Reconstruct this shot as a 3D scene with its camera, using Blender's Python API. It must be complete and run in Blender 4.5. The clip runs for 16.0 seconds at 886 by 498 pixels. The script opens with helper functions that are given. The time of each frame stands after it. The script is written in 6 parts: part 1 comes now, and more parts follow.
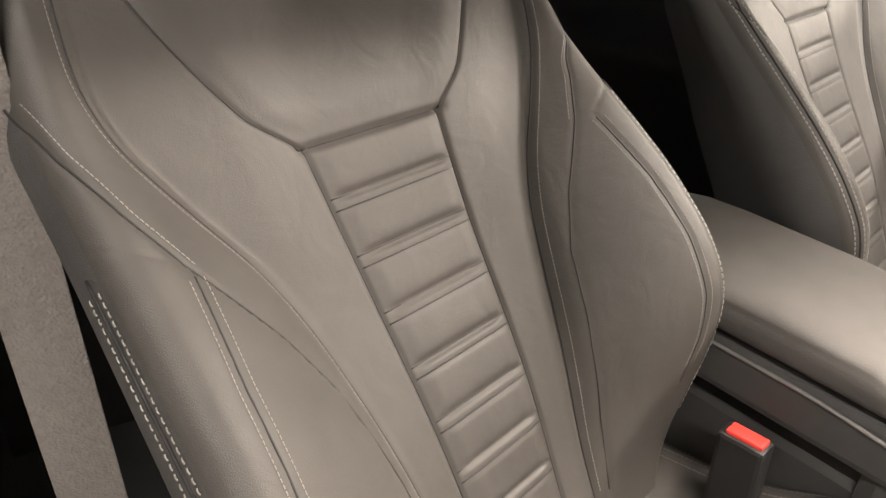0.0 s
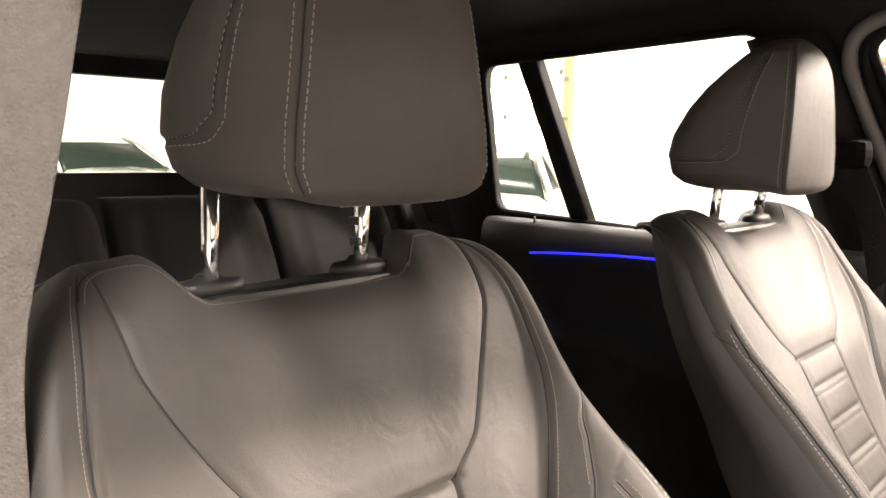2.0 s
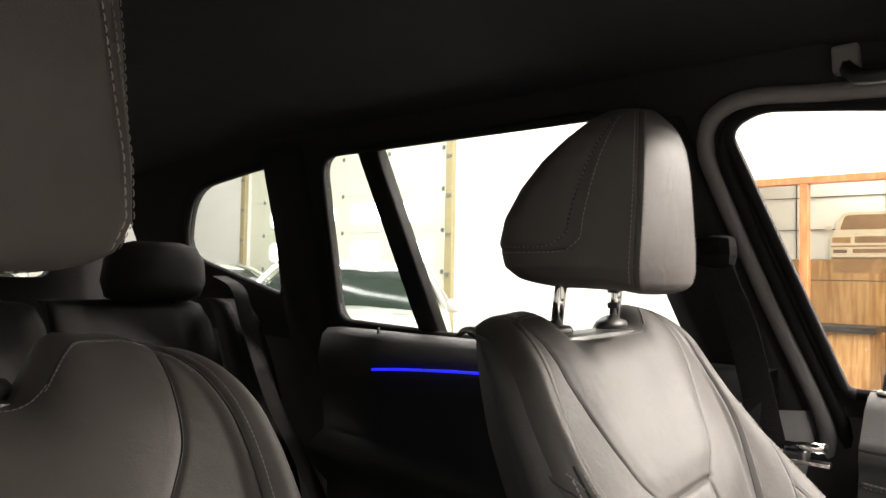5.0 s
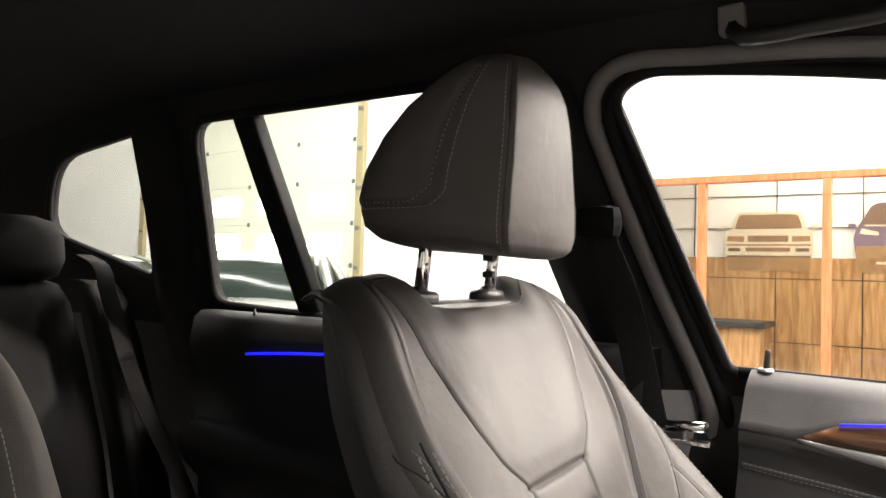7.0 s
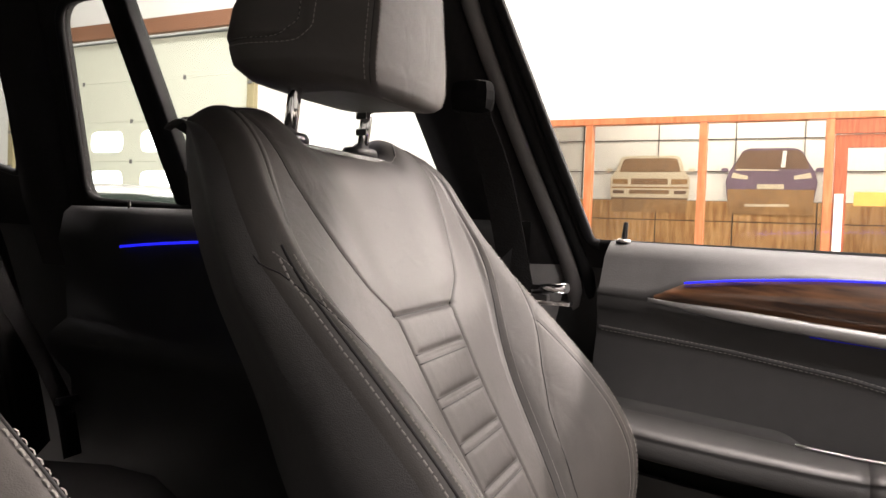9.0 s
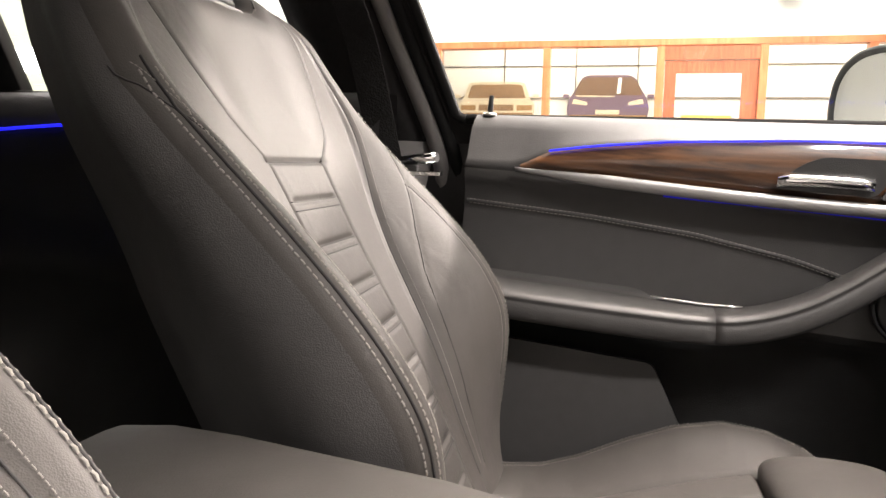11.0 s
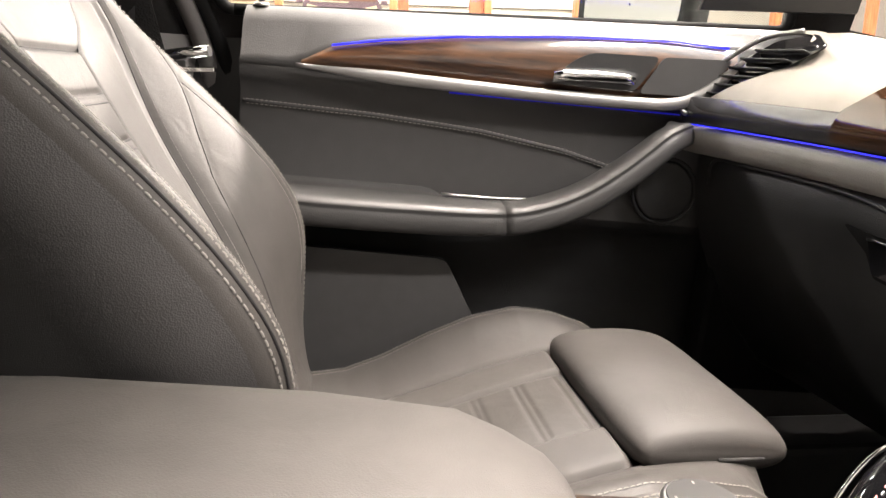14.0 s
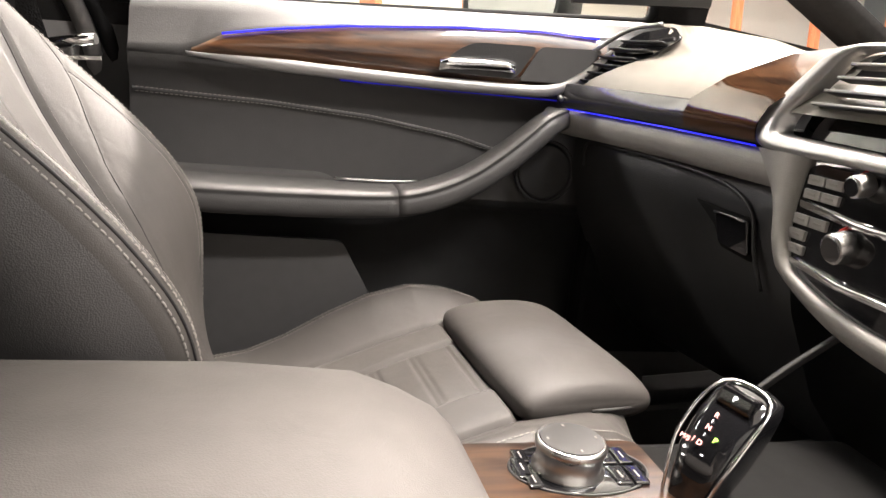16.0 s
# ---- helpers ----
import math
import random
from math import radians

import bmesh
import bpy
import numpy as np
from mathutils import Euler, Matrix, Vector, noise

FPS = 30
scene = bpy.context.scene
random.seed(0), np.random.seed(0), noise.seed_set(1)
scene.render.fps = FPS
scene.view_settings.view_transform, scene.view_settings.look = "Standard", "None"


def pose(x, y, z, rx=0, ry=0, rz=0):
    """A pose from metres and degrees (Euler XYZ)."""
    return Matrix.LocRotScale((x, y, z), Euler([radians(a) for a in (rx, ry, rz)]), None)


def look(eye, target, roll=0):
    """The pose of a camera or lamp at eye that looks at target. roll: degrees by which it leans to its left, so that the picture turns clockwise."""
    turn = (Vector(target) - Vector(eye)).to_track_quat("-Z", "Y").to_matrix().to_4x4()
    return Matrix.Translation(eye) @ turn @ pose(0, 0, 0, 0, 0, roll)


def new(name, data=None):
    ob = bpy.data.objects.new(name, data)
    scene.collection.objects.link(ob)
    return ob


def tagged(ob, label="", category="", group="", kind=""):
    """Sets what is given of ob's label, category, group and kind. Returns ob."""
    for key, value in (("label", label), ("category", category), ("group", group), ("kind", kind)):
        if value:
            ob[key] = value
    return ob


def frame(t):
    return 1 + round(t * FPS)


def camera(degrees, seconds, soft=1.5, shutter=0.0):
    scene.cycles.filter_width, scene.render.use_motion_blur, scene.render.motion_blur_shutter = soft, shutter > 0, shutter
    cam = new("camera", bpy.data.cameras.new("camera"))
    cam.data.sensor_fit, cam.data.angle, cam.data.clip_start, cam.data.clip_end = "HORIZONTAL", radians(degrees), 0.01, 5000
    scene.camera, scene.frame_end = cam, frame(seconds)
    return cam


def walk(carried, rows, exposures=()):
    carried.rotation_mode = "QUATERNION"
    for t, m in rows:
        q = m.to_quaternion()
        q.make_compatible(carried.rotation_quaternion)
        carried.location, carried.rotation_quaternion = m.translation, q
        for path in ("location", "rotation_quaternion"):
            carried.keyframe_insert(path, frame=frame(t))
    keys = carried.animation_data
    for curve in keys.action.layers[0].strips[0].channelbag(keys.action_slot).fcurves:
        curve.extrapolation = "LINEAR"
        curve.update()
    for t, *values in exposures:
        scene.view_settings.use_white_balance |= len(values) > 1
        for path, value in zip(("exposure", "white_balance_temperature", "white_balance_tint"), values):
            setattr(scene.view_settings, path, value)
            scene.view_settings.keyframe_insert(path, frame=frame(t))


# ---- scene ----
cam = camera(61.8, 16.0)
PATH = [
    (0, (-0.728, -0.447, 1.257), (0.478, 0.857, 0.337), 0.5),
    (0.5, (-0.72, -0.404, 1.32), (0.508, 0.923, 0.465), 1.0),
    (1, (-0.721, -0.411, 1.335), (0.533, 1.012, 0.701), 0.2),
    (1.5, (-0.715, -0.42, 1.347), (0.564, 1.053, 0.908), 0.3),
    (2, (-0.714, -0.431, 1.344), (0.591, 1.064, 1.098), 0.5),
    (2.5, (-0.72, -0.441, 1.34), (0.603, 1.055, 1.243), 0.6),
    (3, (-0.726, -0.445, 1.335), (0.612, 1.041, 1.328), 0.7),
    (3.5, (-0.712, -0.435, 1.326), (0.663, 1.017, 1.366), 0.7),
    (4, (-0.633, -0.412, 1.327), (0.787, 0.994, 1.391), 0.8),
    (4.5, (-0.55, -0.38, 1.32), (0.907, 0.987, 1.391), 1.0),
    (5, (-0.456, -0.34, 1.312), (1.062, 0.961, 1.385), 1.1),
    (7.3, (-0.346, -0.332, 1.261), (1.33, 0.757, 1.326), 1.7),
    (7.5, (-0.345, -0.336, 1.249), (1.344, 0.732, 1.308), 1.7),
    (8, (-0.347, -0.353, 1.219), (1.378, 0.658, 1.25), 1.9),
    (8.5, (-0.35, -0.363, 1.191), (1.414, 0.58, 1.182), 2.0),
    (9, (-0.351, -0.371, 1.167), (1.448, 0.501, 1.109), 2.1),
    (9.5, (-0.36, -0.374, 1.143), (1.472, 0.419, 1.03), 2.2),
    (11.8, (-0.325, -0.3, 1.057), (1.629, 0.017, 0.766), 0.9),
    (12, (-0.319, -0.288, 1.055), (1.636, -0.009, 0.74), 0.9),
    (12.5, (-0.313, -0.274, 1.053), (1.645, -0.101, 0.687), 1.0),
    (13, (-0.311, -0.263, 1.056), (1.648, -0.226, 0.654), 1.0),
    (13.5, (-0.311, -0.262, 1.058), (1.64, -0.358, 0.632), 1.1),
    (14, (-0.316, -0.269, 1.056), (1.624, -0.48, 0.619), 1.1),
    (14.5, (-0.322, -0.265, 1.06), (1.599, -0.59, 0.607), 1.2),
    (15, (-0.336, -0.264, 1.063), (1.568, -0.661, 0.598), 1.3),
    (15.5, (-0.349, -0.26, 1.066), (1.541, -0.713, 0.592), 1.3),
    (16, (-0.367, -0.266, 1.064), (1.515, -0.745, 0.588), 1.2),
]
# the clip's camera opens up in the dark and closes at the bright windows
EXPOSURES = ((0, 1.38, 6500, 10), (0.5, 1.75, 6500, 11), (1.5, 2.0, 6550, 13), (2.5, 2.2, 6700, 15), (3.4, 2.1, 6700, 15), (4.2, 1.35, 6500, 14), (5, 1.45, 6200, 10), (7.5, 1.28, 6200, 13), (9.5, 0.95, 6250, 16), (12, 1.72, 6300, 12), (13.5, 1.76, 6300, 12), (16, 1.72, 6250, 12))
walk(cam, [(t, look(eye, target, roll)) for t, eye, target, roll in PATH], EXPOSURES)

# ---------- world and hall lights ----------
world = bpy.data.worlds.new("hall_surround")
scene.world = world
world.use_nodes = True
world.node_tree.nodes["Background"].inputs[0].default_value = (0.9, 0.95, 1.0, 1)
world.node_tree.nodes["Background"].inputs[1].default_value = 0.15


def area_lamp(name, eye, target, sx, sy, watts, color=(1, 0.92, 0.84)):
    d = bpy.data.lights.new(name, "AREA")
    d.shape, d.size, d.size_y, d.energy, d.color = "RECTANGLE", sx, sy, watts, color
    ob = new(name, d)
    ob.matrix_world = look(eye, target)
    return ob


# long ceiling lights; one row hangs ahead of the car, a bright lamp in the far front corner, a floodlight on the wall over the partition
for lx, ly, sx, sy, watts in ((-3.4, -3.8, 0.4, 4.0, 250), (0.6, 7.0, 0.4, 4.0, 180), (4.2, 5.0, 0.4, 4.0, 130), (4.2, -1.5, 0.4, 4.0, 130)):
    area_lamp("ceiling_light_lamp", (lx, ly, 5.55), (lx, ly, 0), sx, sy, watts)
area_lamp("front_light_lamp", (0.9, -1.6, 5.5), (0.6, -0.9, 0.9), 3.6, 0.4, 380, (1, 0.87, 0.75))
area_lamp("hall_spotlight_lamp", (5.4, -4.1, 5.4), (0, -0.2, 1.0), 0.8, 0.3, 480, (1, 0.87, 0.75))
area_lamp("wall_floodlight_lamp", (6.25, -2.6, 2.85), (0, -0.1, 1.2), 2.4, 0.5, 160, (1, 0.87, 0.75))


# ---------- materials ----------
def material(name, color, rough=0.5, metal=0.0, scale=40.0, vary=0.15, bump=0.0, bump_scale=None, coat=0.0, wear=0.1, spec=0.5, sheen=0.0, waves=0.0):
    """A principled surface with colour variation at two scales and a fine relief."""
    m = bpy.data.materials.new(name)
    m.use_nodes = True
    nt = m.node_tree
    b = nt.nodes["Principled BSDF"]
    co = nt.nodes.new("ShaderNodeTexCoord")
    n1 = nt.nodes.new("ShaderNodeTexNoise")
    n1.inputs["Scale"].default_value, n1.inputs["Detail"].default_value = scale, 6
    n2 = nt.nodes.new("ShaderNodeTexNoise")
    n2.inputs["Scale"].default_value, n2.inputs["Detail"].default_value = scale / 9, 3
    mix = nt.nodes.new("ShaderNodeMix")
    mix.data_type = "FLOAT"
    mix.inputs[0].default_value = 0.5
    ramp = nt.nodes.new("ShaderNodeMapRange")
    ramp.inputs[1].default_value, ramp.inputs[2].default_value = 0.3, 0.7
    ramp.inputs[3].default_value, ramp.inputs[4].default_value = 1 - vary, 1 + vary
    hue = nt.nodes.new("ShaderNodeMix")
    hue.data_type, hue.blend_type = "RGBA", "MULTIPLY"
    hue.inputs[0].default_value = 1
    hue.inputs[6].default_value = (*color, 1)
    for n in (n1, n2):
        nt.links.new(co.outputs["Object"], n.inputs["Vector"])
    nt.links.new(n1.outputs[0], mix.inputs[2])
    nt.links.new(n2.outputs[0], mix.inputs[3])
    nt.links.new(mix.outputs[0], ramp.inputs[0])
    nt.links.new(ramp.outputs[0], hue.inputs[7])
    nt.links.new(hue.outputs[2], b.inputs["Base Color"])
    rr = nt.nodes.new("ShaderNodeMapRange")
    rr.inputs[1].default_value, rr.inputs[2].default_value = 0.3, 0.7
    rr.inputs[3].default_value, rr.inputs[4].default_value = max(0.02, rough - wear), min(1, rough + wear)
    nt.links.new(n2.outputs[0], rr.inputs[0])
    nt.links.new(rr.outputs[0], b.inputs["Roughness"])
    b.inputs["Metallic"].default_value = metal
    b.inputs["Coat Weight"].default_value = coat
    b.inputs["Coat Roughness"].default_value = 0.04
    b.inputs["Specular IOR Level"].default_value = spec
    b.inputs["Sheen Weight"].default_value = sheen
    if bump:
        v = nt.nodes.new("ShaderNodeTexVoronoi")
        v.inputs["Scale"].default_value = bump_scale or scale * 8
        nt.links.new(co.outputs["Object"], v.inputs["Vector"])
        add = nt.nodes.new("ShaderNodeMath")
        add.operation = "ADD"
        nt.links.new(v.outputs["Distance"], add.inputs[0])
        nt.links.new(n1.outputs[0], add.inputs[1])
        bp = nt.nodes.new("ShaderNodeBump")
        bp.inputs["Strength"].default_value, bp.inputs["Distance"].default_value = bump, 0.001
        nt.links.new(add.outputs[0], bp.inputs["Height"])
        nt.links.new(bp.outputs[0], b.inputs["Normal"])
        if waves:
            soft = nt.nodes.new("ShaderNodeTexNoise")
            soft.inputs["Scale"].default_value, soft.inputs["Detail"].default_value, soft.inputs["Distortion"].default_value = 22, 3, 1.2
            nt.links.new(co.outputs["Object"], soft.inputs["Vector"])
            bw = nt.nodes.new("ShaderNodeBump")
            bw.inputs["Strength"].default_value, bw.inputs["Distance"].default_value = waves, 0.006
            nt.links.new(soft.outputs[0], bw.inputs["Height"])
            nt.links.new(bw.outputs[0], bp.inputs["Normal"])
    return m


def wood_material(name, dark, light, scale, axis, rough, coat, stretch=14.0):
    """Grained wood, the grain running along one axis."""
    m = material(name, light, rough, scale=scale, coat=coat, wear=0.05, spec=0.5 if coat > 0.2 else 0.15)
    nt = m.node_tree
    b = nt.nodes["Principled BSDF"]
    co = nt.nodes.new("ShaderNodeTexCoord")
    mp = nt.nodes.new("ShaderNodeMapping")
    s = [stretch, stretch, stretch]
    s[axis] = 1.0
    mp.inputs["Scale"].default_value = s
    n = nt.nodes.new("ShaderNodeTexNoise")
    n.inputs["Scale"].default_value, n.inputs["Detail"].default_value, n.inputs["Distortion"].default_value = scale, 8, 0.6
    r = nt.nodes.new("ShaderNodeValToRGB")
    r.color_ramp.elements[0].color, r.color_ramp.elements[1].color = (*dark, 1), (*light, 1)
    r.color_ramp.elements[0].position, r.color_ramp.elements[1].position = 0.36, 0.66
    nt.links.new(co.outputs["Object"], mp.inputs["Vector"])
    nt.links.new(mp.outputs[0], n.inputs["Vector"])
    nt.links.new(n.outputs[0], r.inputs[0])
    nt.links.new(r.outputs[0], b.inputs["Base Color"])
    return m


def glow_material(name, color, strength):
    m = bpy.data.materials.new(name)
    m.use_nodes = True
    b = m.node_tree.nodes["Principled BSDF"]
    b.inputs["Base Color"].default_value = (*color, 1)
    b.inputs["Emission Color"].default_value = (*color, 1)
    b.inputs["Emission Strength"].default_value = strength
    return m


def glass_material(name, tint=(1, 1, 1)):
    """Thin pane: mostly clear, with a glossy reflection that grows at grazing angles."""
    m = bpy.data.materials.new(name)
    m.use_nodes = True
    nt = m.node_tree
    nt.nodes.clear()
    out = nt.nodes.new("ShaderNodeOutputMaterial")
    mix = nt.nodes.new("ShaderNodeMixShader")
    tr = nt.nodes.new("ShaderNodeBsdfTransparent")
    tr.inputs[0].default_value = (*tint, 1)
    gl = nt.nodes.new("ShaderNodeBsdfGlossy")
    gl.inputs["Roughness"].default_value = 0.02
    lw = nt.nodes.new("ShaderNodeLayerWeight")
    lw.inputs[0].default_value = 0.5
    pw = nt.nodes.new("ShaderNodeMath")
    pw.operation = "POWER"
    pw.inputs[1].default_value = 4.5
    ma = nt.nodes.new("ShaderNodeMath")
    ma.operation = "MULTIPLY_ADD"
    ma.inputs[1].default_value, ma.inputs[2].default_value = 0.7, 0.03
    nt.links.new(lw.outputs["Facing"], pw.inputs[0])
    nt.links.new(pw.outputs[0], ma.inputs[0])
    nt.links.new(ma.outputs[0], mix.inputs[0])
    nt.links.new(tr.outputs[0], mix.inputs[1])
    nt.links.new(gl.outputs[0], mix.inputs[2])
    nt.links.new(mix.outputs[0], out.inputs[0])
    return m


LEATHER = material("black_nappa_leather", (0.058, 0.0535, 0.0495), 0.57, scale=30, vary=0.12, bump=0.14, bump_scale=1100, wear=0.09, spec=0.32, waves=0.16)
# seat leather made paler and duller to even out light on the lid
LID_LEATHER = material("lightened_armrest_leather", (0.070, 0.065, 0.061), 0.66, scale=26, vary=0.16, bump=0.16, bump_scale=900, wear=0.10, spec=0.3, waves=0.10)
LEATHER_SIDE = material("grained_side_leather", (0.048, 0.046, 0.045), 0.52, scale=30, vary=0.15, bump=0.26, bump_scale=900, wear=0.08, waves=0.12)
THREAD = material("grey_stitching_thread", (0.22, 0.208, 0.19), 0.7, scale=200, vary=0.1)
# dark pad painted pale: the light on the dashboard's top is in the colour
DASH_TOP = material("lit_grained_dash_pad", (0.20, 0.184, 0.158), 0.5, scale=50, vary=0.10, bump=0.4, bump_scale=700, wear=0.06)
SOFT = material("soft_touch_trim", (0.050, 0.049, 0.048), 0.55, scale=50, vary=0.12, bump=0.16, bump_scale=600, wear=0.06)
# grey trim, its colour raised for light that reaches it from behind
BRIGHTENED_GREY = material("brightened_grey_trim", (0.25, 0.238, 0.222), 0.5, scale=50, vary=0.12, bump=0.16, bump_scale=600, wear=0.06)
SEAM_DARK = material("dark_seam", (0.012, 0.011, 0.011), 0.7, scale=100, vary=0.2)
# soft trim darkened in colour for the rear's shade; also tones down vent slats
DIMMED_TRIM = material("dimmed_soft_trim", (0.014, 0.014, 0.0145), 0.6, scale=50, vary=0.15, bump=0.3, bump_scale=700)
# seat leather darkened to hold the dimness of the cabin's rear
BENCH_LEATHER = material("shaded_bench_leather", (0.018, 0.0175, 0.017), 0.85, scale=30, vary=0.15, bump=0.2, bump_scale=900, spec=0.08)
DOOR_LEATHER = material("stitched_door_leather", (0.043, 0.042, 0.041), 0.47, scale=40, vary=0.12, bump=0.15, bump_scale=600, wear=0.06)
PLASTIC = material("black_plastic", (0.018, 0.018, 0.018), 0.45, scale=60, vary=0.2, bump=0.25, bump_scale=700)
GREY_PLASTIC = material("grey_pillar_trim", (0.15, 0.143, 0.137), 0.6, scale=60, vary=0.08, bump=0.3, bump_scale=500)
GLOSS_BLACK = material("gloss_black_panel", (0.008, 0.008, 0.009), 0.08, scale=60, vary=0.2, coat=1.0, wear=0.03)
CLOTH = material("anthracite_headliner", (0.021, 0.020, 0.020), 0.95, scale=120, vary=0.2, bump=0.5, bump_scale=900, spec=0.15)
WEBBING = material("belt_webbing", (0.125, 0.113, 0.105), 0.8, scale=150, vary=0.2, bump=0.8, bump_scale=420)
RUBBER = material("rubber_seal", (0.012, 0.012, 0.012), 0.7, scale=80, vary=0.15, spec=0.12)
TOUCH = material("matt_touch_surface", (0.035, 0.034, 0.033), 0.5, scale=60, vary=0.1, spec=0.25)
CARPET = material("black_carpet", (0.016, 0.016, 0.016), 1.0, scale=200, vary=0.35, bump=1.0, bump_scale=800)
CHROME = material("polished_chrome", (0.86, 0.86, 0.86), 0.07, 1.0, scale=30, vary=0.03, wear=0.03)
ALU = material("satin_aluminium", (0.56, 0.55, 0.54), 0.3, 1.0, scale=60, vary=0.05, bump=0.06, bump_scale=900, wear=0.05)
BRUSHED = material("brushed_satin_bar", (0.36, 0.355, 0.35), 0.42, 0.9, scale=60, vary=0.06, bump=0.06, bump_scale=900, wear=0.05)
# belt webbing again, with the far and rear belts' shade in its colour
SHADED_WEBBING = material("shaded_belt_webbing", (0.012, 0.0115, 0.0115), 0.9, scale=150, vary=0.15, bump=0.9, bump_scale=330, spec=0.15)
CAR_GLASS = material("dark_green_car_glass", (0.012, 0.019, 0.015), 0.16, scale=20, vary=0.2, wear=0.03, spec=0.16)
WALNUT = wood_material("gloss_walnut", (0.028, 0.012, 0.006), (0.15, 0.068, 0.03), 9.0, 1, 0.3, 1.0, 9.0)
WALNUT_LID = wood_material("satin_walnut_console", (0.013, 0.0065, 0.0038), (0.056, 0.027, 0.013), 9.0, 1, 0.38, 0.2, 9.0)
WALNUT_X = wood_material("gloss_walnut_dash", (0.016, 0.0075, 0.004), (0.075, 0.035, 0.016), 9.0, 0, 0.12, 1.0, 9.0)
SILVER_TRIM = material("silver_vent_trim", (0.46, 0.455, 0.45), 0.40, 0.8, scale=60, vary=0.04, bump=0.05, bump_scale=900, wear=0.05)
BAND = material("dark_metal_band", (0.20, 0.20, 0.21), 0.24, 0.85, scale=50, vary=0.08, bump=0.04, bump_scale=900, coat=0.4)
# for black fittings, and for the shade painted behind the glove box catch
GUIDE = material("black_fitting_and_shade", (0.008, 0.008, 0.008), 0.8, scale=80, vary=0.2, spec=0.08)
BLUE = glow_material("blue_ambient_light", (0.02, 0.02, 1.0), 0.5)
BLUE_DIM = glow_material("faint_blue_light", (0.02, 0.02, 1.0), 0.022)
RED = material("red_buckle_button", (0.75, 0.05, 0.04), 0.4, scale=60, vary=0.05)
GLASS = glass_material("car_glass", (0.93, 0.96, 0.94))
SHOW_GLASS = glass_material("showroom_glass", (0.97, 0.97, 0.96))
WHITE_WALL = material("white_painted_wall", (0.80, 0.79, 0.76), 0.7, scale=3, vary=0.03, bump=0.1, bump_scale=60)
GREY_WALL = material("grey_painted_wall", (0.36, 0.36, 0.35), 0.7, scale=3, vary=0.06, bump=0.1, bump_scale=60)
CEILING = material("white_hall_ceiling", (0.80, 0.80, 0.78), 0.8, scale=3, vary=0.03)
FLOOR = material("grey_epoxy_floor", (0.30, 0.29, 0.28), 0.25, scale=4, vary=0.1, bump=0.05, bump_scale=40)
DOOR_PANEL = material("cream_door_panel", (0.66, 0.67, 0.56), 0.45, scale=5, vary=0.04, bump=0.1, bump_scale=120)
JAMB = material("beige_steel_jamb", (0.33, 0.28, 0.155), 0.5, scale=12, vary=0.1)
BROWN_STEEL = material("brown_lintel_paint", (0.24, 0.11, 0.06), 0.5, scale=10, vary=0.1)
ORANGE_WOOD = wood_material("varnished_partition_wood", (0.44, 0.125, 0.045), (0.56, 0.20, 0.085), 5.0, 2, 0.4, 0.3, 9.0)
DOOR_WOOD = wood_material("red_brown_door_wood", (0.26, 0.06, 0.025), (0.38, 0.105, 0.045), 5.0, 2, 0.4, 0.3, 9.0)
OAK = wood_material("oak_wall_panel", (0.30, 0.155, 0.06), (0.48, 0.285, 0.125), 3.0, 2, 0.5, 0.1, 9.0)
DARK_GAP = material("dark_joint", (0.05, 0.035, 0.025), 0.8)
DAYLIGHT = glow_material("daylit_window_pane", (1.0, 0.98, 0.95), 2.5)
TUBE = glow_material("ceiling_light_diffuser", (1.0, 0.96, 0.9), 6.0)
TYRE = material("black_tyre", (0.02, 0.02, 0.02), 0.85, scale=60, vary=0.2)


# ---------- mesh helpers ----------
def mesh_ob(name, verts, faces, mat, parent=None, label="", smooth=True):
    me = bpy.data.meshes.new(name)
    me.from_pydata([tuple(v) for v in verts], [], faces)
    me.materials.append(mat)
    if smooth:
        me.polygons.foreach_set("use_smooth", [True] * len(me.polygons))
    me.update()
    ob = new(name, me)
    ob.parent = parent
    if label:
        tagged(ob, label)
    return ob


def part(name, bm, mat, parent=None, label="", smooth=False):
    bmesh.ops.recalc_face_normals(bm, faces=bm.faces)
    me = bpy.data.meshes.new(name)
    bm.to_mesh(me)
    bm.free()
    me.materials.append(mat)
    if smooth:
        me.polygons.foreach_set("use_smooth", [True] * len(me.polygons))
    ob = new(name, me)
    ob.parent = parent
    if label:
        tagged(ob, label)
    return ob


def empty(name, place, label, category, group="", kind=""):
    ob = new(name)
    ob.location = place
    return tagged(ob, label, category, group, kind)


def stand(ob, place, turn, size=1.0):
    """Sets a thing down: its place, its turn in degrees and its size."""
    ob.location, ob.rotation_euler, ob.scale = place, [radians(a) for a in turn], (size,) * 3
    return ob


def box(bm, x0, x1, y0, y1, z0, z1, bevel=0.0, segments=2):
    r = bmesh.ops.create_cube(bm, size=1)
    vs = r["verts"]
    for v in vs:
        v.co = Vector(((x0 + x1) / 2 + v.co.x * (x1 - x0), (y0 + y1) / 2 + v.co.y * (y1 - y0), (z0 + z1) / 2 + v.co.z * (z1 - z0)))
    if bevel:
        es = list({e for v in vs for e in v.link_edges})
        bmesh.ops.bevel(bm, geom=es, offset=bevel, segments=segments, affect="EDGES", profile=0.6)
    return bm


def box_part(name, x0, x1, y0, y1, z0, z1, mat, parent=None, bevel=0.003, label="", segments=2):
    return part(name, box(bmesh.new(), x0, x1, y0, y1, z0, z1, bevel, segments), mat, parent, label)


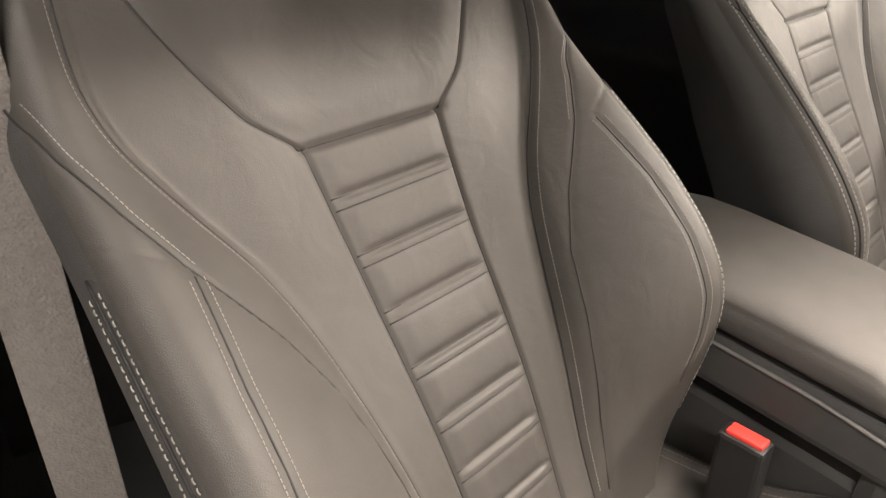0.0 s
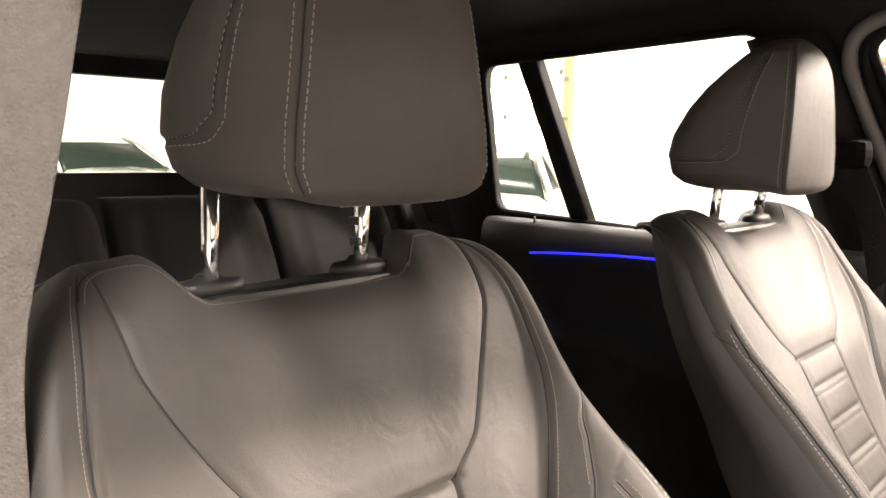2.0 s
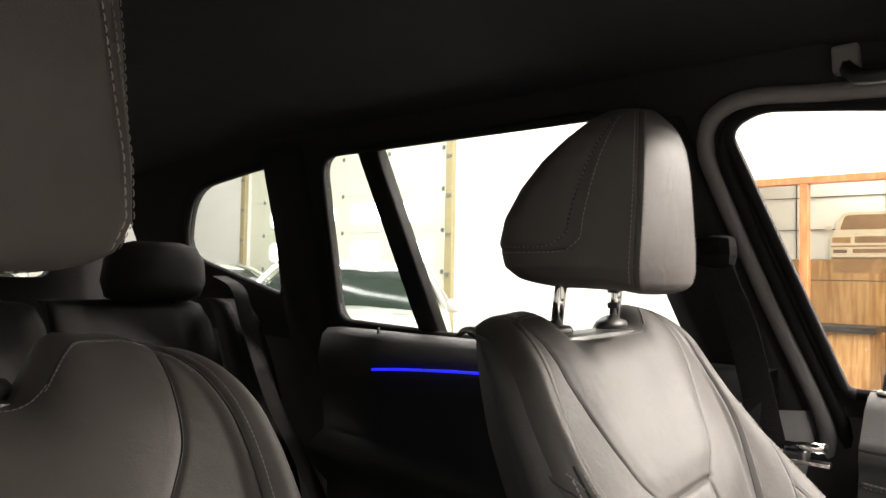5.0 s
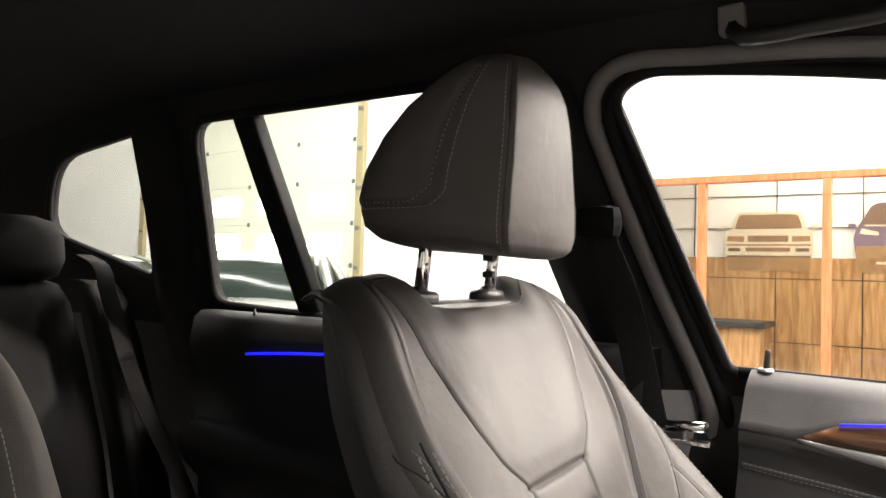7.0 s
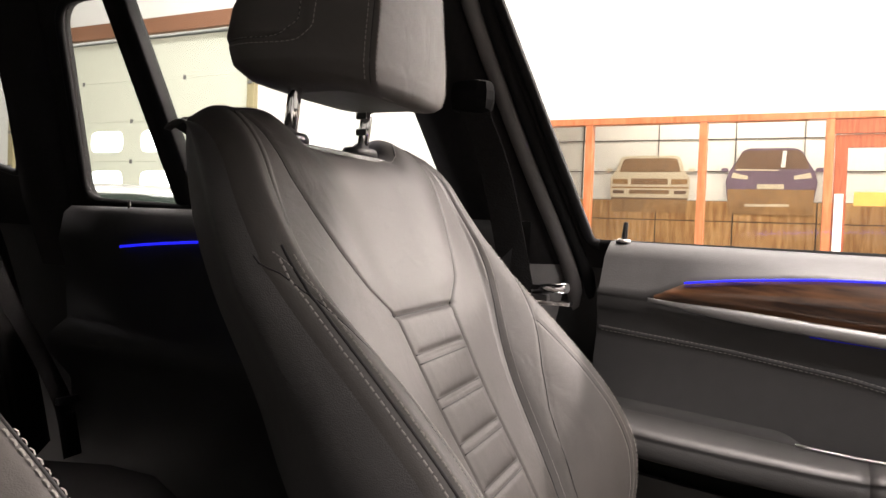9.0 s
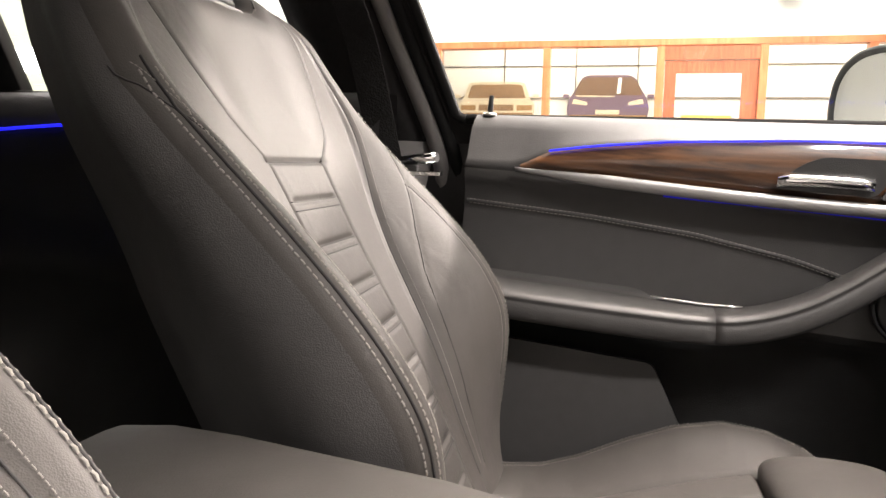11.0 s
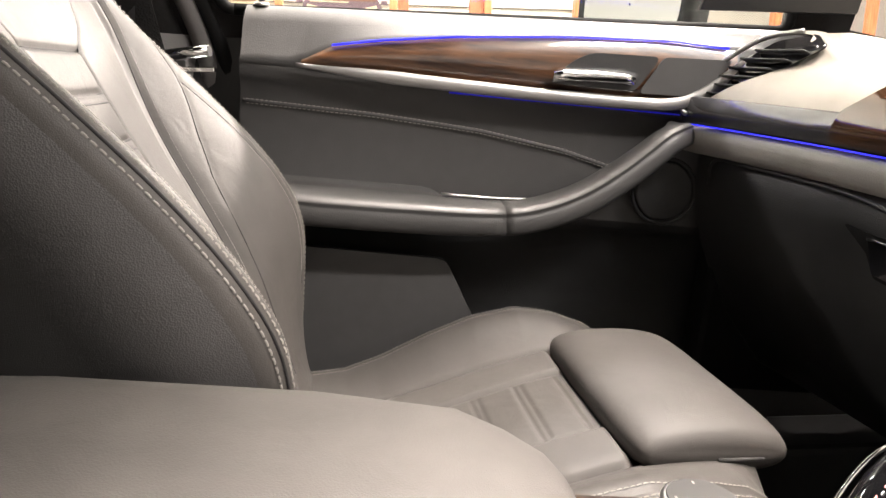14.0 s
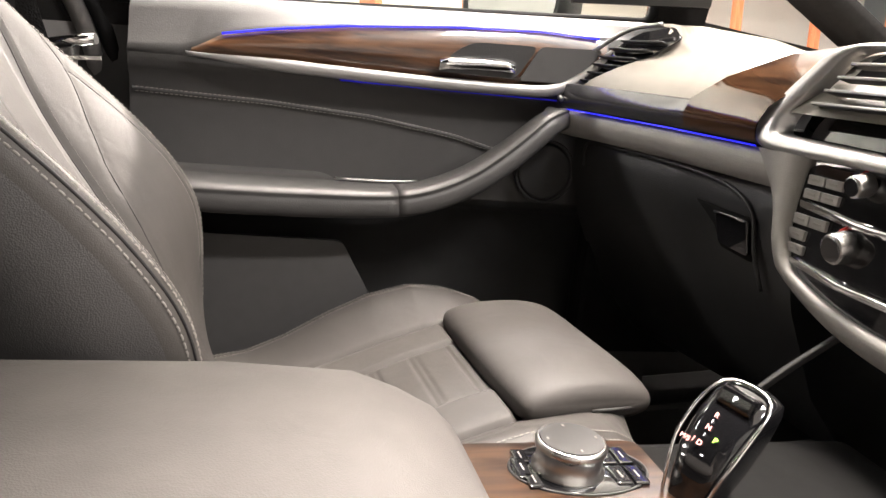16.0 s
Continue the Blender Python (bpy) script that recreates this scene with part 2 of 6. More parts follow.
def cyl_part(name, a, b, r0, r1, mat, parent=None, n=24, label="", bevel=0.0):
    """A round body from a to b."""
    a, b = Vector(a), Vector(b)
    h = (b - a).length
    rot = (b - a).to_track_quat("Z", "Y").to_matrix().to_4x4()
    rings = [(0, r0)] if not bevel else [(0, r0 - bevel), (bevel * 0.3, r0 - bevel * 0.3), (bevel, r0)]
    rings += [(h, r1)] if not bevel else [(h - bevel, r1), (h - bevel * 0.3, r1 - bevel * 0.3), (h, r1 - bevel)]
    verts, faces = [], []
    for z, r in rings:
        for k in range(n):
            t = 2 * math.pi * k / n
            verts.append(a + (rot @ Vector((r * math.cos(t), r * math.sin(t), z))))
    for i in range(len(rings) - 1):
        for k in range(n):
            faces.append((i * n + k, i * n + (k + 1) % n, (i + 1) * n + (k + 1) % n, (i + 1) * n + k))
    faces.append(tuple(range(n))[::-1])
    faces.append(tuple((len(rings) - 1) * n + k for k in range(n)))
    ob = mesh_ob(name, verts, faces, mat, parent, label)
    ob.data.polygons.foreach_set("use_smooth", [len(p.vertices) == 4 for p in ob.data.polygons])
    return ob


def loft(name, rings, mat, parent=None, label="", caps=True, closed=True, smooth=True):
    """Skin over rings of equal length."""
    n = len(rings[0])
    verts = [p for ring in rings for p in ring]
    faces = []
    for i in range(len(rings) - 1):
        for k in range(n if closed else n - 1):
            faces.append((i * n + k, i * n + (k + 1) % n, (i + 1) * n + (k + 1) % n, (i + 1) * n + k))
    if caps and closed:
        faces.append(tuple(range(n))[::-1])
        faces.append(tuple((len(rings) - 1) * n + k for k in range(n)))
    ob = mesh_ob(name, verts, faces, mat, parent, label, smooth)
    bm = bmesh.new()
    bm.from_mesh(ob.data)
    bmesh.ops.recalc_face_normals(bm, faces=bm.faces)
    bm.to_mesh(ob.data)
    bm.free()
    return ob


def catmull(points, step):
    """A smooth curve through points, cut about every step metres."""
    p = [Vector(q) for q in points]
    p = [p[0] * 2 - p[1]] + p + [p[-1] * 2 - p[-2]]
    out = []
    for i in range(1, len(p) - 2):
        n = max(1, int((p[i + 1] - p[i]).length / step))
        for k in range(n):
            t = k / n
            a, b, c, d = p[i - 1 : i + 3]
            out.append(0.5 * ((2 * b) + (c - a) * t + (2 * a - 5 * b + 4 * c - d) * t * t + (3 * b - a - 3 * c + d) * t**3))
    out.append(p[-2])
    return out


def tube(name, path, r, mat, parent=None, label="", n=8, flat=1.0, up=(0, 0, 1)):
    """A rod along a path; flat squashes it along its own upward side."""
    path = [Vector(p) for p in path]
    rings = []
    for i, p in enumerate(path):
        d = (path[min(i + 1, len(path) - 1)] - path[max(i - 1, 0)]).normalized()
        side = d.cross(Vector(up)).normalized()
        top = side.cross(d)
        rad = r[i] if isinstance(r, (list, tuple)) else r
        rings.append([p + side * (rad * math.cos(a)) + top * (rad * flat * math.sin(a)) for a in (2 * math.pi * k / n for k in range(n))])
    return loft(name, rings, mat, parent, label)


def strip(name, path, width, thick, mat, parent=None, label="", across=(1, 0, 0)):
    """A flat band along a path, its width along one given direction."""
    path = [Vector(p) for p in path]
    w = Vector(across).normalized() * (width / 2)
    rings = []
    for i, p in enumerate(path):
        d = (path[min(i + 1, len(path) - 1)] - path[max(i - 1, 0)]).normalized()
        nrm = d.cross(w).normalized() * (thick / 2)
        rings.append([p - w - nrm * 0.6, p - w * 0.96 - nrm, p + w * 0.96 - nrm, p + w - nrm * 0.6, p + w + nrm * 0.6, p + w * 0.96 + nrm, p - w * 0.96 + nrm, p - w + nrm * 0.6])
    return loft(name, rings, mat, parent, label)


def stitches(name, points, parent, size=0.0028, gap=0.0038, r=0.00036, mat=None):
    """A row of short raised threads along points with normals."""
    verts, faces = [], []
    curve = catmull([p for p, _ in points], 0.002)
    lens = [0.0]
    for a, b in zip(curve, curve[1:]):
        lens.append(lens[-1] + (b - a).length)
    total = lens[-1]

    def at(s):
        i = min(max(int(np.searchsorted(lens, s)), 1), len(curve) - 1)
        f = (s - lens[i - 1]) / max(lens[i] - lens[i - 1], 1e-9)
        return curve[i - 1].lerp(curve[i], f)

    def nrm(p):
        return min(points, key=lambda q: (Vector(q[0]) - p).length_squared)[1]

    s = 0.0
    while s + size < total:
        a, b = at(s), at(s + size)
        d = (b - a).normalized()
        n = Vector(nrm(a))
        side = d.cross(n).normalized()
        k = len(verts)
        for q, lift in ((a, 0.0), (a.lerp(b, 0.5), 1.0), (b, 0.0)):
            c = q + n * (r * (0.2 + 0.9 * lift))
            verts.extend((c + side * r, c + n * r, c - side * r))
        for j in (0, 3):
            faces.extend(((k + j, k + j + 1, k + j + 4, k + j + 3), (k + j + 1, k + j + 2, k + j + 5, k + j + 4)))
        s += gap
    return mesh_ob(name, verts, faces, mat or THREAD, parent)


def soften(table, sigma=0.014):
    """A table's curve with its corners rounded off."""
    a, b = [p for p, _ in table], [q for _, q in table]
    xs = np.linspace(a[0], a[-1], 240)
    offs = np.linspace(-2.2 * sigma, 2.2 * sigma, 23)
    wts = np.exp(-0.5 * (offs / sigma) ** 2)
    ys = sum(w * np.interp(xs + o, a, b) for o, w in zip(offs, wts)) / wts.sum()
    return xs, ys


def lut(table, x):
    if isinstance(table, tuple):
        return float(np.interp(x, table[0], table[1]))
    return float(np.interp(x, [a for a, _ in table], [b for _, b in table]))


def smooth01(t):
    t = min(max(t, 0.0), 1.0)
    return t * t * (3 - 2 * t)

# ---------- front seats ----------
RECLINE = radians(26.5)
SA, CA = math.sin(RECLINE), math.cos(RECLINE)
V_TOP, V_LOW, V_MID = 0.262, -0.44, -0.004
HALF = [(-0.44, 0.185), (-0.40, 0.205), (-0.36, 0.230), (-0.32, 0.250), (-0.28, 0.262), (-0.22, 0.267), (-0.12, 0.265), (-0.02, 0.260), (0.06, 0.258), (0.13, 0.247), (0.18, 0.234), (0.22, 0.219), (0.245, 0.208), (0.262, 0.198)]
PEAK = [(-0.44, 0.004), (-0.40, 0.014), (-0.36, 0.034), (-0.33, 0.052), (-0.29, 0.074), (-0.25, 0.086), (-0.19, 0.085), (-0.13, 0.075), (-0.065, 0.056), (0.0, 0.033), (0.05, 0.018), (0.12, 0.008), (0.262, 0.0)]
SEAM = [(-0.44, 0.088), (-0.34, 0.092), (-0.27, 0.102), (-0.2, 0.115), (-0.15, 0.126), (-0.12, 0.134), (-0.075, 0.152), (-0.02, 0.186), (0.03, 0.213), (0.07, 0.220), (0.13, 0.212), (0.2, 0.198), (0.262, 0.170)]
SHIELD = [(-0.004, 0.074), (0.004, 0.084), (0.025, 0.112), (0.06, 0.134), (0.10, 0.154), (0.14, 0.170), (0.215, 0.186), (0.262, 0.186)]
INSERT = [(-0.44, 0.050), (-0.34, 0.054), (-0.2, 0.061), (-0.1, 0.066), (-0.012, 0.073), (-0.004, 0.074)]
RIBS = [-0.048, -0.097, -0.147, -0.197, -0.246, -0.293, -0.340, -0.386]
# seams on the bolsters as (v, u), from the outer rim inwards and down
WING = [(-0.41, 0.106), (-0.33, 0.112), (-0.26, 0.122), (-0.21, 0.134), (-0.17, 0.146), (-0.12, 0.172), (-0.085, 0.196), (-0.055, 0.216), (-0.015, 0.236), (0.03, 0.252), (0.075, 0.261)]
SPUR = [(-0.055, 0.216), (-0.04, 0.238), (-0.025, 0.262)]
CREST = [(-0.34, 0.196), (-0.30, 0.214), (-0.26, 0.224), (-0.2, 0.228), (-0.13, 0.224), (-0.058, 0.214)]

HALF, PEAK, SEAM, INSERT = soften(HALF), soften(PEAK, 0.018), soften(SEAM), soften(INSERT)
SHIELD = soften(SHIELD, 0.006)

RISE = [0.05]  # height of the shoulders over the notch
FULL = [1.0]  # how full the bolsters are
BROAD = [0.0]  # how far the inboard shoulder stands out
ROW_TOP = [0.06]  # how high the outer stitching runs
LOOSE = [0.0]  # how far the inboard bolster's seam runs further in


def inner_of(v):
    return lut(INSERT, v) if v < V_MID else lut(SHIELD, v)


def top_edge(u):
    """The backrest's upper rim: a low notch for the head restraint between two rounded shoulders."""
    a = abs(u)
    return 0.203 + RISE[0] * smooth01((a - 0.098) / 0.05) - 0.014 * smooth01((a - 0.180) / 0.045)


def groove(d, width, depth):
    return depth * math.exp(-min(60.0, (d / width) ** 2))


def line_gap(line, u, v):
    """Distance to a seam given as (v, u)."""
    lo, hi = line[0][0], line[-1][0]
    if not lo - 0.01 < v < hi + 0.01:
        return 1.0
    x = lut(line, v)
    slope = (lut(line, v + 0.01) - lut(line, v - 0.01)) / 0.02
    return abs(u - x) / math.sqrt(1 + slope * slope) + 2 * max(0, lo - v, v - hi)


def wing_shift(u, v):
    return LOOSE[0] * smooth01((0.045 - v) / 0.05) * smooth01((v + 0.26) / 0.22) * (u > 0)


def back_front(u, v):
    """Height of the backrest's cushion over its plane."""
    a = abs(u)
    half, peak, seam = lut(HALF, v), lut(PEAK, v) * FULL[0], lut(SEAM, v)
    crest = half - 0.021
    w = 0.006 * smooth01((a - 0.05) / 0.08)
    if a > seam - 0.012:
        t = (a - seam + 0.012) / max(crest - seam + 0.012, 0.03)
        t = min(1.0, t)
        w += peak * (0.60 * math.sin(t * math.pi / 2) + 0.18 * smooth01(t) + 0.22 * t) * smooth01(t / 0.22 + 0.1)
    if a > crest:
        t = min((a - crest) / (half - crest), 1.0)
        w -= 0.021 * (1 - math.sqrt(max(0.0, 1 - t * t)))
    w += 0.010 * math.exp(-(((v + 0.26) / 0.12) ** 2))
    shield, ins = lut(SHIELD, v), lut(INSERT, v)
    if v > V_MID:
        w += 0.0022 * smooth01((shield - a) / 0.03) * smooth01((v - V_MID) / 0.03)
        w -= groove(a - shield, 0.0024, 0.0019)
    if a < 0.09:
        w -= groove(v - V_MID, 0.0030, 0.0030) * smooth01((0.088 - a) / 0.012)
    if v <= V_MID:
        w -= groove(a - ins, 0.0024, 0.0026)
        if a < ins:
            lo = max([r for r in RIBS if r <= v] or [-0.44])
            hi = min([r for r in RIBS if r > v] or [V_MID])
            f = (v - lo) / (hi - lo)
            side = smooth01((ins - a) / 0.02)
            w += side * 0.0026 * (1 - (2 * f - 1) ** 4)
            for r in RIBS:
                w -= side * (groove(v - r, 0.0028, 0.0022) + groove(v - r + 0.010, 0.0024, 0.0013))
    w -= groove(a - seam, 0.0022, 0.0017)
    w -= groove(line_gap(WING, a + wing_shift(u, v), v), 0.0022, 0.0015)
    w -= groove(line_gap(SPUR, a, v), 0.0022, 0.0008)
    w -= groove(line_gap(CREST, a, v), 0.0022, 0.0012)
    return w


def on_back(u, v, w):
    return Vector((u, v * SA - w * CA, v * CA + w * SA))


def back_point(u, v0, lift=0.0):
    """A point of the backrest's face; its top rolls over to the rear."""
    w = back_front(u, v0) + lift
    u += BROAD[0] * smooth01((u - 0.11) / 0.10) * smooth01((v0 - 0.02) / 0.14)
    if v0 < 0.15:
        return on_back(u, v0, w)
    th = (v0 - 0.15) / (V_TOP - 0.15) * radians(100)
    r = top_edge(u) - 0.15
    deep = 0.042 + 0.018 * smooth01((abs(u) - 0.12) / 0.05)
    u *= 1 - 0.05 * smooth01(th / radians(100))
    return on_back(u, 0.15 + r * math.sin(th), w - (deep + lift) * (1 - math.cos(th)))


def build_backrest(seat):
    vs = sorted(set([round(float(v), 5) for v in np.linspace(V_LOW, V_TOP, 290)] + [V_MID]))
    n1, n2, n3 = 40, 34, 44
    cols = 2 * (n1 + n2 + n3) + 1
    grid, rows = [], len(vs)
    for v in vs:
        k1, k2, k3 = inner_of(v), lut(SEAM, v), lut(HALF, v)
        pos = [k1 * i / n1 for i in range(n1)] + [k1 + (k2 - k1) * i / n2 for i in range(n2)] + [k2 + (k3 - k2) * (1 - (1 - i / n3) ** 1.35) for i in range(n3 + 1)]
        us = [-p for p in pos[:0:-1]] + pos
        grid += [back_point(u, v) for u in us]
    mid = n1 + n2 + n3
    split = vs.index(V_MID)
    groups = {}
    for j in range(rows - 1):
        for i in range(cols - 1):
            k = j * cols + i
            off = abs(i + 0.5 - mid)
            if off < n1:
                name = ("ribbed_insert", 0) if j < split else ("upper_panel", 0)
            elif off < n1 + n2:
                name = ("centre_panel", i > mid)
            else:
                name = ("side_bolster", i > mid)
            groups.setdefault(name, []).append((k, k + 1, k + cols + 1, k + cols))
    for (name, _), faces in sorted(groups.items()):
        used = sorted({q for f in faces for q in f})
        at = {q: n for n, q in enumerate(used)}
        mesh_ob(name, [grid[q] for q in used], [tuple(at[q] for q in f) for f in faces], LEATHER, seat)
    # side shells and the rear cover close the body
    rim, rims = [], {}
    for col, sign in ((0, -1), (cols - 1, 1)):
        rings = []
        for j, v0 in enumerate(vs):
            p = grid[j * cols + col]
            v, w = p.y * SA + p.z * CA, -p.y * CA + p.z * SA
            back = min(-0.056 - 0.036 * smooth01((0.24 - v) / 0.34), w - 0.004)
            rings.append([on_back(p.x + sign * (0.008 * math.sin(math.pi * min(1, s * 1.8)) - (0.010 + 0.042 * smooth01((0.16 - v0) / 0.22)) * s * s), v - (0.004 - 0.013 * smooth01((v0 - 0.15) / 0.09)) * s, w + (back - w) * s) for s in np.linspace(0, 1, 9)])
        rim.append([r[-1] for r in rings])
        rims[sign] = rings
        loft("side_panel", rings, LEATHER_SIDE, seat, "grained black leather side panel", closed=False)
    loft("back_cover", [[a.lerp(b, t) + on_back(0, -0.036 * smooth01((v0 - 0.13) / 0.12) * smooth01((0.5 - abs(t - 0.5)) / 0.22), -0.05 * t * (1 - t)) for t in np.linspace(0, 1, 25)] for v0, a, b in zip(vs, *rim)], PLASTIC, seat, "black plastic back cover", closed=False)

    def row_of(line, v0, v1, sign, off=0.0, n=44):
        pts = []
        for v in np.linspace(v0, v1, n):
            u, e = sign * (lut(line, v) + off - (wing_shift(sign, v) if line is WING else 0)), 0.002
            nx = back_point(u + e, v) - back_point(u - e, v)
            nv = back_point(u, v + e) - back_point(u, v - e)
            pts.append((back_point(u, v, 0.0004), nx.cross(nv).normalized()))
        return pts

    for sign in (-1, 1):
        for line, v0, v1 in ((SEAM, -0.41, 0.215), (WING, -0.405, 0.07), (CREST, -0.335, -0.062), (INSERT, -0.42, V_MID), (SHIELD, V_MID, 0.20)):
            tube("seam", [back_point(sign * (lut(line, v) - (wing_shift(sign, v) if line is WING else 0)), v, 0.0001) for v in np.linspace(v0, v1, 70)], 0.0009, SEAM_DARK, seat, "", 5)
        stitches("stitching", row_of(SEAM, -0.40, 0.205, sign, 0.0055), seat)
        stitches("stitching", row_of(WING, -0.055, 0.07, sign, -0.006, 22), seat)
        for off in (-0.006, 0.006):
            stitches("stitching", row_of(CREST, -0.32, -0.062, sign, off, 30), seat)
        if ROW_TOP[0] < 0 and sign < 0:
            flank = rims[sign]
            pick = [j for j, v in enumerate(vs) if -0.37 < v < ROW_TOP[0]]
            for k in (0.22, 0.92):
                stitches("stitching", [(flank[j][int(k)].lerp(flank[j][int(k) + 1], k % 1) + Vector((-0.0006, 0, 0)), Vector((-0.8, -0.5, 0.2))) for j in pick[::4]], seat, 0.0042, 0.0062, 0.0007)
            tube("seam", [flank[j][0].lerp(flank[j][1], 0.58) + Vector((-0.0003, 0, 0)) for j in pick[::3]], 0.0016, SEAM_DARK, seat, "", 5)
        else:
            stitches("stitching", row_of(HALF, -0.37, ROW_TOP[0], sign, -0.0145, 44), seat, 0.0048, 0.0066, 0.0008)
            stitches("stitching", row_of(HALF, -0.37, ROW_TOP[0], sign, -0.0045, 44), seat, 0.0048, 0.0066, 0.0008)
            tube("seam", [back_point(sign * (lut(HALF, v) - 0.0095), v, 0.0001) for v in np.linspace(-0.38, ROW_TOP[0] + 0.01, 60)], 0.0014, SEAM_DARK, seat, "", 5)
        loop = catmull([Vector((u, v, 0)) for u, v in ((0.199, 0.190), (0.193, 0.204), (0.176, 0.213), (0.155, 0.214), (0.135, 0.210), (0.118, 0.205))], 0.004)
        tube("seam", [back_point(sign * p.x, p.y, 0.0001) for p in loop], 0.0009, SEAM_DARK, seat, "", 5)
        stitches("stitching", [(back_point(sign * (p.x - 0.004), p.y - 0.003, 0.0006), on_back(0, 0.5, 0.8).normalized()) for p in loop], seat)
    for r in [V_MID] + RIBS[:-1]:
        for off in ((0.0,) if r == V_MID else (0.0, -0.010)):
            w = inner_of(r + off) - 0.003
            tube("seam", [back_point(u, r + off, 0.0001) for u in np.linspace(-w, w, 19)], 0.0008, SEAM_DARK, seat, "", 5)
    stitches("stitching", [(back_point(u, 0.205, 0.0006), on_back(0, 0.4, 0.9).normalized()) for u in np.linspace(-0.118, 0.118, 25)], seat)


# the head restraint's outline from its bottom to its crown: height, half width of the front, half width of the rear, depth, setback of the front
HEAD = [(0.0, 0.056, 0.072, 0.085, 0.016), (0.004, 0.077, 0.097, 0.115, 0.008), (0.011, 0.090, 0.115, 0.138, 0.003), (0.024, 0.097, 0.128, 0.152, 0.001), (0.05, 0.095, 0.135, 0.157, 0.0), (0.08, 0.090, 0.134, 0.150, 0.0), (0.115, 0.085, 0.128, 0.131, 0.0), (0.145, 0.080, 0.119, 0.107, 0.001), (0.170, 0.073, 0.105, 0.081, 0.003), (0.188, 0.062, 0.089, 0.059, 0.007), (0.201, 0.046, 0.066, 0.041, 0.013), (0.209, 0.026, 0.040, 0.026, 0.020), (0.212, 0.010, 0.018, 0.016, 0.026)]


def head_half(h):
    """Half of the head restraint's section at a height, from the middle of its front round the side to the middle of its rear; x, y and how far along."""
    wf, wr, dep, f = (lut([(l[0], l[q]) for l in HEAD], h) for q in (1, 2, 3, 4))
    dep *= DEEP[0]
    rc = min(0.009, wf * 0.4)
    pts = [((wf - rc) * k / 10, f - 0.004 * (1 - (k / 10) ** 2)) for k in range(10)]
    out = Vector((wr - wf, dep * 0.72, 0)).normalized()
    a, b, c = Vector((wf - rc, f, 0)), Vector((wf, f, 0)), Vector((wf, f, 0)) + out * rc
    pts += [tuple((a * (1 - t) ** 2 + b * 2 * t * (1 - t) + c * t * t)[:2]) for t in (k / 5 for k in range(6))]
    e = Vector((wr, f + dep * 0.74, 0))
    nrm = Vector((out.y, -out.x, 0))
    for k in range(1, 15):
        t = k / 14
        p = c.lerp(e, t) + nrm * (0.007 * math.sin(math.pi * t) * min(1, dep / 0.1))
        pts.append((p.x, p.y))
    g = Vector((wr * 0.62, f + dep, 0))
    m = Vector((wr, f + dep, 0))
    pts += [tuple((e * (1 - t) ** 2 + m * 2 * t * (1 - t) + g * t * t)[:2]) for t in (k / 7 for k in range(1, 8))]
    pts += [(g.x * (1 - k / 5), g.y + 0.003 * (k / 5)) for k in range(1, 6)]
    return pts


DEEP = [1.0]  # depth of the head restraint
EDGE, COVER = 13, 23  # where the front panel and the rear cover are sewn on


